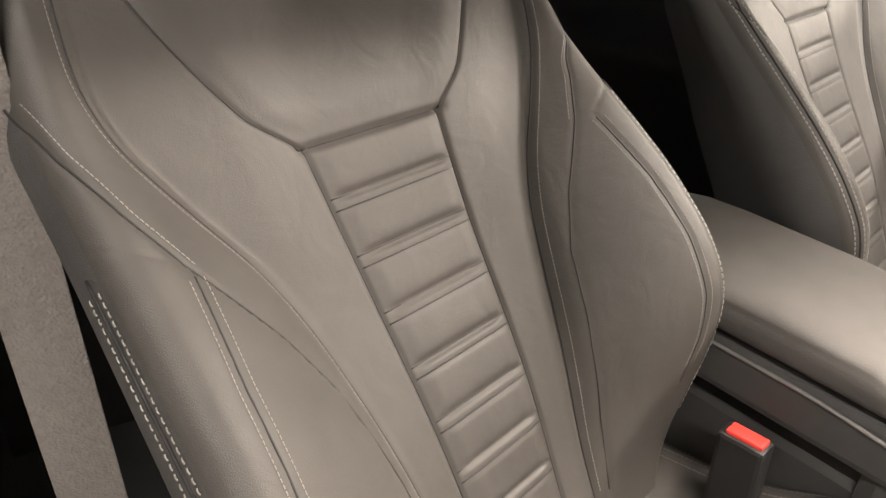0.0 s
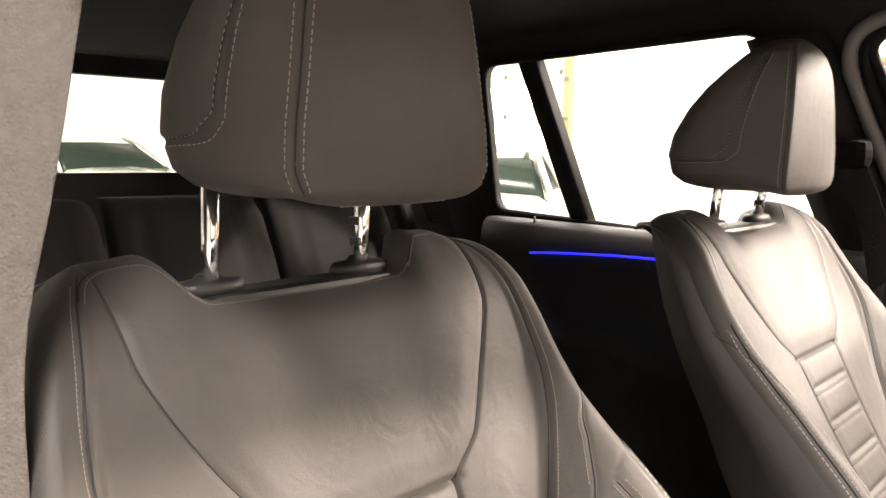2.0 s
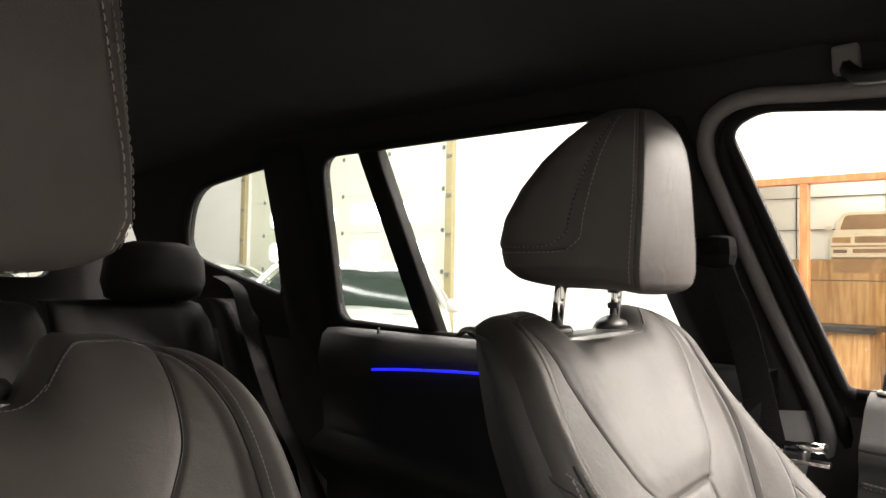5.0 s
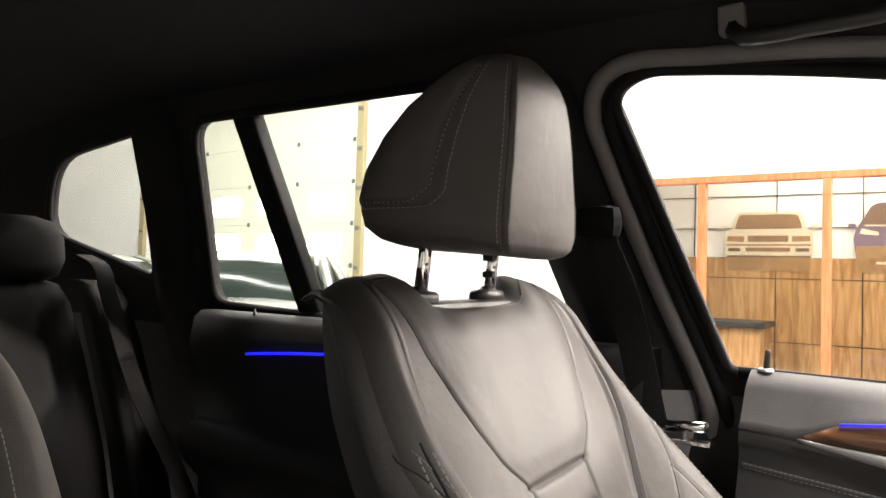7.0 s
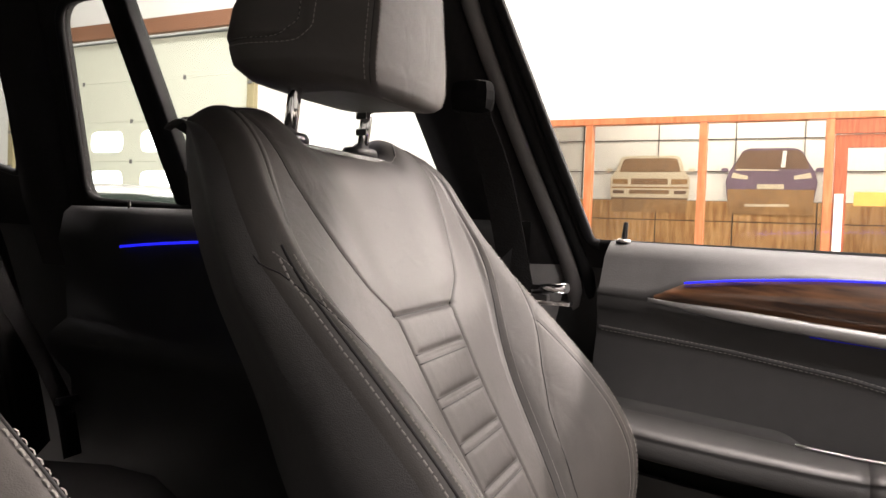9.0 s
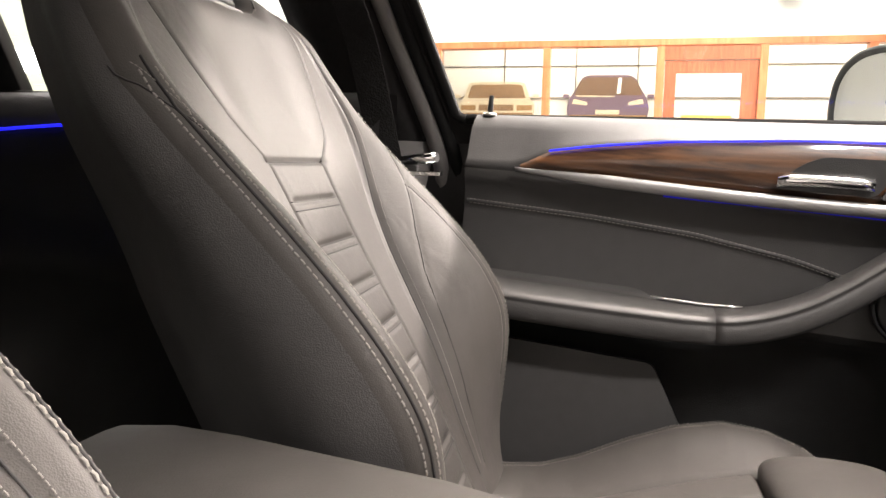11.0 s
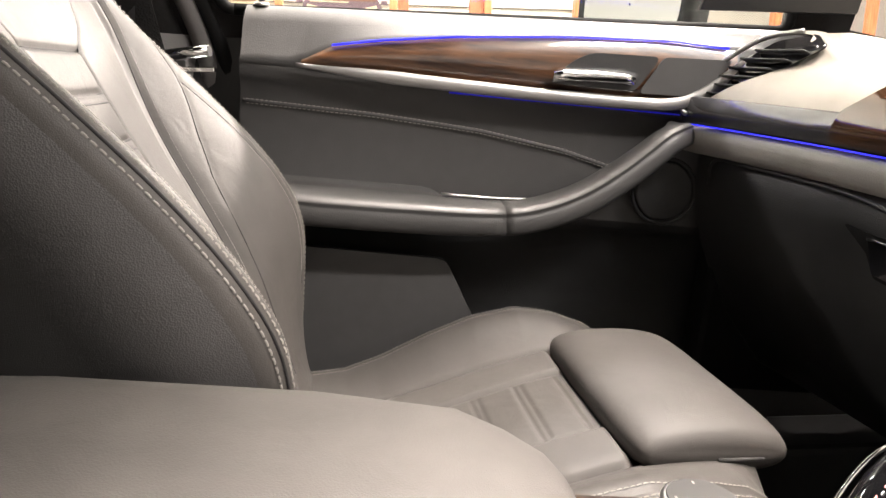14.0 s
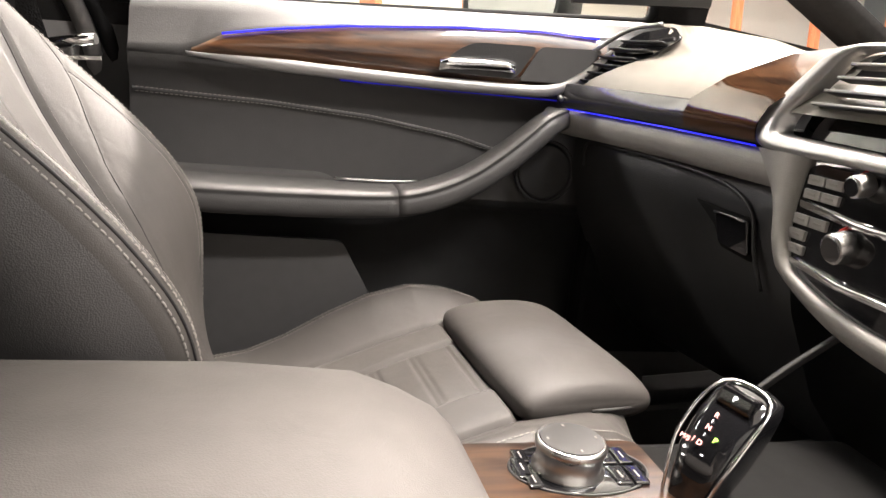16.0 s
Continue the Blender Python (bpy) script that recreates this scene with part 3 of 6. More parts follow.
def build_headrest(seat, front, foot):
    """Head restraint: a flat front panel between two flared sides, each with a sewn-on rear cover."""
    hs = sorted(set([float(v) for v in np.linspace(0, 0.024, 10)] + [float(v) for v in np.linspace(0.026, 0.180, 48)] + [float(v) for v in np.linspace(0.183, 0.212, 14)]))

    def place(sign, h, x, y):
        hang = 0.009 * smooth01((0.05 - y) / 0.05) * smooth01((0.05 - h) / 0.05)
        return Vector((sign * x, front + y, foot + h - hang))

    def at(sign, h, k):
        half = head_half(h)
        x, y = half[k]
        sink = groove((k - EDGE) * 0.0022, 0.0026, 0.0026)
        if h > 0.045:
            sink += groove((k - COVER) * 0.006, 0.005, 0.0024)
        if k > COVER:
            sink += groove(h - 0.045, 0.0030, 0.0026)
        return place(sign, h, x * (1 - sink / 0.09), y + (sink if k <= EDGE else 0))

    last = len(head_half(0.1)) - 1
    rings = [[at(1, h, k) for k in range(last + 1)] + [at(-1, h, k) for k in range(last - 1, 0, -1)] for h in hs]
    n = len(rings[0])
    for name, want, lab in (("headrest_front", True, "smooth black leather front panel"), ("headrest_side", False, "")):
        verts, faces, used = [], [], {}
        for i in range(len(rings) - 1):
            for k in range(n):
                if (k < EDGE or k >= n - EDGE) != want:
                    continue
                f = []
                for ii, kk in ((i, k), (i, (k + 1) % n), (i + 1, (k + 1) % n), (i + 1, k)):
                    if (ii, kk) not in used:
                        used[ii, kk] = len(verts)
                        verts.append(rings[ii][kk])
                    f.append(used[ii, kk])
                faces.append(tuple(f))
        if not want:
            faces.append(tuple(range(len(verts), len(verts) + n)))
            verts += rings[-1]
            faces.append(tuple(range(len(verts), len(verts) + n))[::-1])
            verts += rings[0]
        mesh_ob(name, verts, faces, LEATHER, seat, lab)
    for sign in (-1, 1):
        side = Vector((sign * 0.95, -0.3, 0))
        tube("seam", [at(sign, h, EDGE) for h in np.linspace(0.010, 0.203, 50)], 0.0010, SEAM_DARK, seat, "", 5)
        for k, nrm in ((EDGE - 2, Vector((0.2 * sign, -1, 0)).normalized()), (EDGE + 2, side)):
            stitches("stitching", [(at(sign, h, k) + nrm * 0.0004, nrm) for h in np.linspace(0.012, 0.201, 46)], seat, 0.0038, 0.0056, 0.0005)
        # rear cover: its sewn edge turns to the rear above the bottom
        for gap in (0, 2):
            pts = [at(sign, h, COVER - gap) for h in np.linspace(0.192, 0.062 - 0.003 * gap, 28)]
            pts += [at(sign, 0.062 - 0.003 * gap - (0.016) * math.sin(a), COVER - gap + round(4 * (1 - math.cos(a)))) for a in (0.6, 1.1, 1.57)]
            pts += [at(sign, 0.046 - 0.003 * gap, k) for k in range(COVER + 5 - gap, COVER + 12)]
            stitches("stitching", [(p + side * 0.0004, side) for p in pts], seat, 0.0038, 0.0056, 0.0005)
            if gap == 0:
                tube("seam", [p + side * 0.0002 for p in pts], 0.0009, SEAM_DARK, seat, "", 5)
    stitches("stitching", [(place(1, 0.0015, x, 0.012) + Vector((0, -0.001, 0)), Vector((0, -0.7, -0.7))) for x in np.linspace(-0.055, 0.055, 12)], seat, 0.0038, 0.0056, 0.0005)
    return 0.119, 0.186  # the rods' foot over the notch


def build_posts(seat, ry, rz):
    for x in (-0.0845, 0.0735):
        post = cyl_part("headrest_post", (x, ry + 0.006, rz - 0.05), (x, ry - 0.012, rz + 0.10), 0.0072, 0.0072, CHROME, seat, 20, "polished chrome post")
        if x > 0:
            for z in (0.012, 0.032):
                box_part("notch", x - 0.0085, x - 0.0035, ry - 0.008, ry + 0.006, rz + z, rz + z + 0.008, PLASTIC, post, 0.001)
        rings = []
        for r, z in ((0.029, -0.004), (0.029, 0.004), (0.026, 0.008), (0.012, 0.010), (0.009, 0.014)):
            rings.append([Vector((x + r * math.cos(t) * 1.1, ry + 0.004 + r * 0.62 * math.sin(t), rz - 0.012 + z)) for t in (2 * math.pi * k / 28 for k in range(28))])
        loft("post_guide", rings, PLASTIC, seat, "black plastic post guide")
    box_part("notch_cover", -0.10, 0.10, ry - 0.022, ry + 0.03, rz - 0.045, rz - 0.014, PLASTIC, seat, 0.010, "black trim in the notch")


def cushion_height(u, y):
    """The seat pad's height; y runs from the backrest forward (negative)."""
    a = abs(u)
    z = lut([(-0.60, -0.336), (-0.53, -0.339), (-0.476, -0.354), (-0.40, -0.381), (-0.324, -0.408), (-0.26, -0.420), (-0.1, -0.415)], y)
    top = lut([(-0.66, -0.385), (-0.652, -0.364), (-0.635, -0.343), (-0.61, -0.328), (-0.565, -0.315), (-0.51, -0.311), (-0.45, -0.325), (-0.39, -0.352), (-0.33, -0.384), (-0.28, -0.404), (-0.2, -0.415), (-0.1, -0.415)], y)
    z += (top - z) * smooth01((a - 0.142) / 0.075)
    if a > 0.222:
        t = min((a - 0.222) / 0.05, 1)
        z -= 0.05 * (1 - math.sqrt(max(0, 1 - t * t)))
    z -= groove(a - 0.142, 0.0040, 0.0070)
    if a < 0.142:
        z += 0.0035 * smooth01((a - 0.066) / 0.012) * smooth01((0.142 - a) / 0.02) - 0.018 * smooth01((-0.527 - y) / 0.018)
        z -= groove(a - 0.070, 0.0030, 0.0035)
    if a < 0.072:
        for gy in (-0.272, -0.322, -0.372, -0.422, -0.472, -0.520):
            z -= smooth01((0.070 - a) / 0.008) * (groove(y - gy, 0.0030, 0.0028) + groove(y - gy + 0.007, 0.0026, 0.0022))
    z -= groove(a - 0.228, 0.0034, 0.0040)
    return z


def build_cushion(seat):
    cols, rows = 181, 250
    verts, keys = [], []
    for j in range(rows):
        y = -0.13 - (0.655 - 0.13) * j / (rows - 1)
        for i in range(cols):
            u = 0.272 * (2 * i / (cols - 1) - 1)
            uu = u * (1 - 0.11 * smooth01((-0.53 - y) / 0.13))
            verts.append(Vector((uu, y, cushion_height(u, y))))
            keys.append((u, y))
    groups = {}
    for j in range(rows - 1):
        for i in range(cols - 1):
            k = j * cols + i
            u, y = (keys[k][0] + keys[k + 1][0]) / 2, (keys[k][1] + keys[k + cols][1]) / 2
            if abs(u) < 0.142 and y < -0.545:
                continue
            name = "cushion_insert" if abs(u) < 0.070 else "cushion_panel" if abs(u) < 0.142 else "cushion_bolster"
            groups.setdefault((name, name != "cushion_insert" and u > 0), []).append((k, k + cols, k + cols + 1, k + 1))
    for (name, _), faces in sorted(groups.items()):
        used = sorted({q for f in faces for q in f})
        at = {q: n for n, q in enumerate(used)}
        mesh_ob(name, [verts[q] for q in used], [tuple(at[q] for q in f) for f in faces], LEATHER, seat)
    rim = [j * cols for j in range(rows)], [j * cols + cols - 1 for j in range(rows)]
    for ids, sign in zip(rim, (-1, 1)):
        rings = [[verts[q], verts[q] + Vector((sign * 0.006, 0, -0.03)), verts[q] + Vector((sign * 0.002, 0, -0.06)), Vector((verts[q].x, verts[q].y, -0.46))] for q in ids]
        loft("cushion_side", rings, LEATHER_SIDE, seat, closed=False)
    for lo, hi in ((0, int(cols * 0.24)), (int(cols * 0.76), cols)):
        rings = [[verts[q], Vector((verts[q].x, verts[q].y - 0.006, verts[q].z - 0.03)), Vector((verts[q].x, verts[q].y + 0.02, -0.46))] for q in range((rows - 1) * cols + lo, (rows - 1) * cols + hi)]
        loft("cushion_front", rings, LEATHER, seat, closed=False)
    box_part("cushion_core", -0.15, 0.15, -0.62, -0.44, -0.46, -0.395, PLASTIC, seat, 0.01)
    # thigh support: a pillow that slides out of the pad's front
    rings = []
    for s in np.linspace(-1, 1, 45):
        edge = (1 - abs(s) ** 6) ** 0.5 if abs(s) < 1 else 0.0
        ring = []
        for k in range(44):
            t = 2 * math.pi * k / 44
            c, q = math.cos(t), math.sin(t)
            yy = -0.614 + (0.068 + 0.014 * edge) * math.copysign(abs(c) ** 0.70, c)
            zz = -0.332 + (0.010 + 0.020 * edge) * math.copysign(abs(q) ** 0.80, q)
            zz += 0.004 * math.exp(-(((yy + 0.62) / 0.05) ** 2)) * edge
            ring.append(Vector((0.148 * s, yy, zz)))
        rings.append(ring)
    loft("thigh_support", rings, LEATHER, seat, "smooth leather thigh support")
    tube("piping", [Vector((0.1485 * math.copysign(abs(math.cos(t)) ** 0.25, math.cos(t)), -0.614 - 0.083 * math.copysign(abs(math.sin(t)) ** 0.5, math.sin(t)), -0.334)) for t in np.linspace(0, math.pi, 40)], 0.0024, LEATHER_SIDE, seat, "", 6)
    for sign in (-1, 1):
        for off in (-0.007, 0.0075, 0.027):
            pts = [(Vector((sign * (0.228 + off) * (1 - 0.11 * smooth01((-0.53 - y) / 0.13)), y, cushion_height(0.228 + off, y) + 0.0006)), Vector((sign * 0.4, 0, 0.9))) for y in np.linspace(-0.16, -0.645, 40)]
            stitches("stitching", pts, seat, 0.0040, 0.0056, 0.0006)
    # frame below
    box_part("seat_base", -0.24, 0.24, -0.60, -0.02, -0.51, -0.45, PLASTIC, seat, 0.02, "black plastic seat base")
    for x in (-0.2, 0.2):
        box_part("seat_rail", x - 0.025, x + 0.025, -0.62, 0.10, -0.60, -0.49, PLASTIC, seat, 0.006, "steel seat rail in black cover")


def build_seat(name, place, turn, front, foot, rise, label):
    seat = stand(empty(name, place, label, "car seat", "front seats"), place, turn, 0.98)
    RISE[0] = rise
    build_backrest(seat)
    ry, rz = build_headrest(seat, front, foot)
    build_posts(seat, ry, rz)
    above = set(seat.children)
    build_cushion(seat)
    for ob in seat.children:
        if ob not in above:
            ob.matrix_basis = pose(0.0253, 0.007, 0.0, 3.6, -0.9, -0.6)
    return seat


LOOSE[0], FULL[0], ROW_TOP[0], DEEP[0], BROAD[0] = 0.016, 1.15, -0.04, 0.93, 0.022
build_seat("front_seat", (-0.3746, 0.0208, 1.0702), (-2.17, -0.6, 3.81), -0.0335, 0.250, 0.048, "black leather sport seat with ribbed insert, beside the open door")
LOOSE[0], FULL[0], ROW_TOP[0], DEEP[0], BROAD[0] = 0.0, 0.92, 0.06, 1.07, 0.0
build_seat("front_seat", (0.3564, -0.0076, 1.0819), (-0.87, -0.4, 3.61), 0.016, 0.226, 0.040, "black leather sport seat with ribbed insert, beside the closed door")

# ---------- car body round the cabin ----------
DARK_BODY = material("dark_car_paint", (0.03, 0.03, 0.035), 0.2, coat=1.0, scale=10)


def side_x(z):
    return 0.757 - 0.38 * (z - 1.2)


def rounded(points, r, n=5):
    """A loop with its corners rounded."""
    out = []
    for i, p in enumerate(points):
        p = Vector(p)
        a, b = Vector(points[i - 1]), Vector(points[(i + 1) % len(points)])
        rr = r[i] if isinstance(r, (list, tuple)) else r
        da, db = (a - p).normalized(), (b - p).normalized()
        rr = min(rr, (a - p).length * 0.48, (b - p).length * 0.48)
        s, e = p + da * rr, p + db * rr
        for k in range(n + 1):
            t = k / n
            out.append(s * (1 - t) ** 2 + p * 2 * t * (1 - t) + e * t * t)
    return out


def holed(name, outer, holes, to3d, thick, mat, parent=None, label=""):
    """A panel with openings through it: loops in the plane, carried into space by to3d."""
    cu = bpy.data.curves.new(name, "CURVE")
    cu.dimensions, cu.fill_mode, cu.extrude = "2D", "BOTH", thick / 2
    for loop in [outer] + holes:
        sp = cu.splines.new("POLY")
        sp.points.add(len(loop) - 1)
        for q, p in zip(sp.points, loop):
            q.co = (p[0], p[1], 0, 1)
        sp.use_cyclic_u = True
    tmp = bpy.data.objects.new(name, cu)
    me = bpy.data.meshes.new_from_object(tmp)
    bpy.data.objects.remove(tmp)
    bm = bmesh.new()
    bm.from_mesh(me)
    bpy.data.meshes.remove(me)
    bmesh.ops.remove_doubles(bm, verts=bm.verts, dist=1e-6)
    for v in bm.verts:
        v.co = Vector(to3d(v.co.x, v.co.y, v.co.z + thick / 2))
    return part(name, bm, mat, parent, label)


def far_side(y, z, d):
    return (side_x(z) + d, y, z)


def near_side(y, z, d):
    return (-side_x(z) - d, y, z)


FRONT_WIN = [(-0.078, 1.150), (0.051, 1.535), (0.0, 1.560), (-0.15, 1.544), (-0.32, 1.518), (-0.56, 1.445), (-0.90, 1.215), (-0.90, 1.141)]
REAR_WIN = [(0.10, 1.162), (1.028, 1.198), (0.944, 1.577), (0.22, 1.578)]
QUARTER = [(1.216, 1.250), (1.64, 1.362), (1.50, 1.536), (1.120, 1.574)]
car = empty("estate_car", (0, 0, 0), "dark interior shell of an estate car standing in a hall", "car")

holed("side_frame", [(-1.0, 1.10), (0.02, 1.115), (1.9, 1.15), (1.9, 1.64), (-0.2, 1.66), (-0.52, 1.56), (-1.0, 1.24)],
                  [rounded(FRONT_WIN, [0.015, 0.035, 0.04, 0.1, 0.1, 0.2, 0.03, 0.02]), rounded(REAR_WIN, [0.03, 0.05, 0.05, 0.05]), rounded(QUARTER, [0.03, 0.09, 0.10, 0.03])],
                  far_side, 0.022, CLOTH, car, "dark pillar and roof rail trim")
holed("side_frame", [(0.02, 0.42), (1.9, 0.42), (1.9, 1.64), (-0.2, 1.66), (-0.52, 1.56), (-1.0, 1.26), (-1.0, 1.13), (-0.93, 1.2), (-0.56, 1.47), (-0.30, 1.545), (-0.03, 1.575), (0.045, 1.52), (-0.02, 1.14)],
                   [rounded(REAR_WIN, [0.03, 0.05, 0.05, 0.05]), rounded(QUARTER, [0.03, 0.09, 0.10, 0.03])], near_side, 0.06, CLOTH, car, "dark pillar and roof rail trim")
loft("pillar_trim", [[Vector(near_side(y0 + dy, z, dx)) for dy, dx in ((-0.02, -0.004), (0.02, -0.012), (0.10, -0.016), (0.125, -0.004), (0.12, 0.03), (0.0, 0.03))] for y0, z in ((0.0, 0.5), (0.02, 0.9), (0.03, 1.1), (0.06, 1.25), (0.09, 1.4), (0.13, 1.56))], GREY_PLASTIC, car, "grey pillar trim")
# window panes with a rubber edge
for nm, loop, rr, to in (("side_window", FRONT_WIN, [0.015, 0.035, 0.04, 0.1, 0.1, 0.2, 0.03, 0.02], far_side), ("side_window", REAR_WIN, [0.03, 0.05, 0.05, 0.05], far_side), ("quarter_window", QUARTER, [0.03, 0.09, 0.10, 0.03], far_side), ("side_window", REAR_WIN, [0.03, 0.05, 0.05, 0.05], near_side), ("quarter_window", QUARTER, [0.03, 0.09, 0.10, 0.03], near_side)):
    loop = rounded(loop, rr)
    pane = holed(nm, loop, [], lambda y, z, d: to(y, z, d + 0.012), 0.004, GLASS, car, "clear side window pane")
    pane.visible_shadow = False
    tube("window_seal", [Vector(to(p[0], p[1], -0.002)) for p in loop + loop[:1]], 0.009, RUBBER, car, "", 6)
# grey trim that frames the front door opening along the pillar
trim = [(-0.050, 1.04), (-0.040, 1.12), (0.022, 1.300), (0.074, 1.470), (0.081, 1.510), (0.073, 1.542), (0.050, 1.562), (0.012, 1.572), (-0.06, 1.568), (-0.31, 1.545), (-0.62, 1.46)]
tube("pillar_seal", catmull([Vector(far_side(y, z, -0.003)) for y, z in trim], 0.006), 0.013, GREY_PLASTIC, car, "grey fabric door seal", 8)
tube("pillar_seal", catmull([Vector(far_side(y - 0.026, z - 0.010, 0.002)) for y, z in trim], 0.006), 0.011, RUBBER, car, "black rubber door seal", 8)
# division bar of the rear door window
bar = [(0.734, 1.17), (0.794, 1.58)]
strip("window_bar", [Vector(far_side(y, z, 0.012)) for y, z in bar], 0.056, 0.03, RUBBER, car, "black window division bar", (0, 1, 0))
strip("window_bar", [Vector(near_side(y, z, 0.012)) for y, z in bar], 0.056, 0.03, RUBBER, car, "black window division bar", (0, 1, 0))
# pillar trims with a bulge towards the cabin
loft("pillar_trim", [[Vector(far_side(y0 + dy, z, dx)) for dy, dx in ((-0.02, -0.004), (0.01, -0.03), (0.08, -0.032), (0.125, -0.004), (0.12, 0.03), (0.0, 0.03))] for y0, z in ((-0.01, 1.08), (0.02, 1.18), (0.075, 1.36), (0.13, 1.56))], CLOTH, car, "dark cloth pillar trim")
loft("pillar_trim", [[Vector(far_side(y0 + dy, z, dx)) for dy, dx in ((0.012, -0.006), (0.03, -0.030), (0.13, -0.030), (0.155, -0.006), (0.155, 0.02), (0.012, 0.02))] for y0, z in ((1.075, 1.05), (1.07, 1.2), (1.02, 1.4), (0.985, 1.6))], CLOTH, car, "dark cloth rear pillar trim")
loft("pillar_cover", [[Vector(far_side(y0 + dy, z, dx)) for dy, dx in ((-0.03, -0.0), (0.0, -0.035), (0.12, -0.035), (0.14, 0.0), (0.13, 0.05), (-0.02, 0.05))] for y0, z in ((-0.02, 0.50), (-0.02, 0.8), (-0.012, 1.0), (0.0, 1.115))], GREY_PLASTIC, car, "grey lower pillar cover")
# headliner: slightly domed, with a rail along each side
rings = []
for y in np.linspace(-0.42, 1.95, 22):
    drop = 0.10 * smooth01((y - 1.2) / 0.8) * 0.35 + 0.09 * smooth01((-0.1 - y) / 0.4)
    ring = [Vector((x, y, 1.672 - drop - 0.06 * (abs(x) / 0.64) ** 4)) for x in np.linspace(-0.64, 0.64, 25)]
    ring += [Vector((x, y, 1.73 - drop)) for x in np.linspace(0.66, -0.66, 7)]
    rings.append(ring)
loft("headliner", rings, CLOTH, car, "anthracite cloth headliner")
loft("roof_panel", [[Vector((x, y, 1.775 - 0.05 * smooth01((y - 1.2) / 0.8) - 0.10 * smooth01((-0.1 - y) / 0.4) - 0.05 * (abs(x) / 0.68) ** 4)) for x in np.linspace(-0.68, 0.68, 25)] for y in np.linspace(-0.46, 2.02, 22)], DARK_BODY, car, "dark painted roof", closed=False)
# tailgate with its window
rear_win = [(-0.50, 1.285), (0.50, 1.285), (0.44, 1.585), (-0.44, 1.585)]
holed("tailgate", [(-0.70, 0.5), (0.70, 0.5), (0.70, 1.68), (-0.70, 1.68)], [rounded(rear_win, 0.05)], lambda x, z, d: (x, 2.05 - 0.25 * (z - 1.28) + d, z), 0.06, CLOTH, car, "dark tailgate lining")
pane = holed("rear_window", rounded(rear_win, 0.05), [], lambda x, z, d: (x, 2.08 - 0.25 * (z - 1.28) + d, z), 0.004, GLASS, car, "rear window pane")
pane.visible_shadow = False
# grab handle on the roof rail
grip = stand(empty("grab_handle", (0, 0, 0), "dark folding grab handle on the roof rail", "handle"), (0.591, -0.215, 1.594), (-2.5, -1.5, 0), 0.98)
tube("grip", catmull([Vector((0.012, -0.10, 0.012)), Vector((-0.012, -0.085, -0.018)), Vector((-0.016, 0, -0.022)), Vector((-0.012, 0.085, -0.018)), Vector((0.012, 0.10, 0.012))], 0.02), 0.011, PLASTIC, grip, "", 8)
for dy in (-0.10, 0.10):
    box_part("hinge", -0.004, 0.03, dy - 0.016, dy + 0.016, -0.006, 0.03, GREY_PLASTIC, grip, 0.004)
# cabin floor, sills, firewall and boot
box_part("cabin_floor", -0.72, 0.74, -1.5, 1.25, 0.36, 0.42, CARPET, car, 0.004, "black carpeted floor")
box_part("boot_floor", -0.70, 0.70, 1.25, 2.1, 0.66, 0.72, CARPET, car, 0.004, "black boot floor")
box_part("firewall", -0.74, 0.74, -1.56, -1.46, 0.36, 1.12, CARPET, car, 0.01)
box_part("door_sill", 0.66, 0.78, -1.3, 1.2, 0.40, 0.52, PLASTIC, car, 0.012)
box_part("door_sill", -0.80, -0.68, -1.3, 0.05, 0.38, 0.46, PLASTIC, car, 0.012)
# lower body skin keeps hall light out of the foot wells
holed("body_side", [(-1.6, 0.25), (2.1, 0.25), (2.1, 1.16), (0.02, 1.125), (-1.0, 1.15), (-1.6, 1.05)], [], lambda y, z, d: (0.80 + d, y, z), 0.08, PLASTIC, car, "dark painted body side")
holed("body_side", [(0.06, 0.25), (2.1, 0.25), (2.1, 1.16), (0.06, 1.125)], [], lambda y, z, d: (-0.80 - d, y, z), 0.08, PLASTIC, car, "dark painted body side")
# bonnet ahead of the windscreen and the windscreen itself
loft("bonnet", [[Vector((x, y, z - 0.05 * (abs(x) / 0.8) ** 3)) for x in np.linspace(-0.8, 0.8, 15)] + [Vector((0.8, y, 0.6)), Vector((-0.8, y, 0.6))] for y, z in ((-1.55, 1.08), (-1.9, 1.04), (-2.4, 0.98), (-2.62, 0.86), (-2.68, 0.66))], DARK_BODY, car, "dark painted bonnet")
wind = loft("windscreen", [[Vector((x, y - 0.10 * (1 - (x / 0.7) ** 2), z)) for x in np.linspace(-w, w, 13)] for y, z, w in ((-1.36, 1.10, 0.72), (-1.08, 1.28, 0.68), (-0.78, 1.45, 0.64), (-0.50, 1.59, 0.60))], GLASS, car, "windscreen", closed=False)
wind.visible_shadow = False
for sgn in (-1, 1):
    tube("a_pillar", [Vector((sgn * 0.735, -1.32, 1.10)), Vector((sgn * 0.715, -1.0, 1.29)), Vector((sgn * 0.685, -0.72, 1.45)), Vector((sgn * 0.62, -0.46, 1.595))], 0.045, CLOTH, car, "dark pillar trim", 10, 0.7)
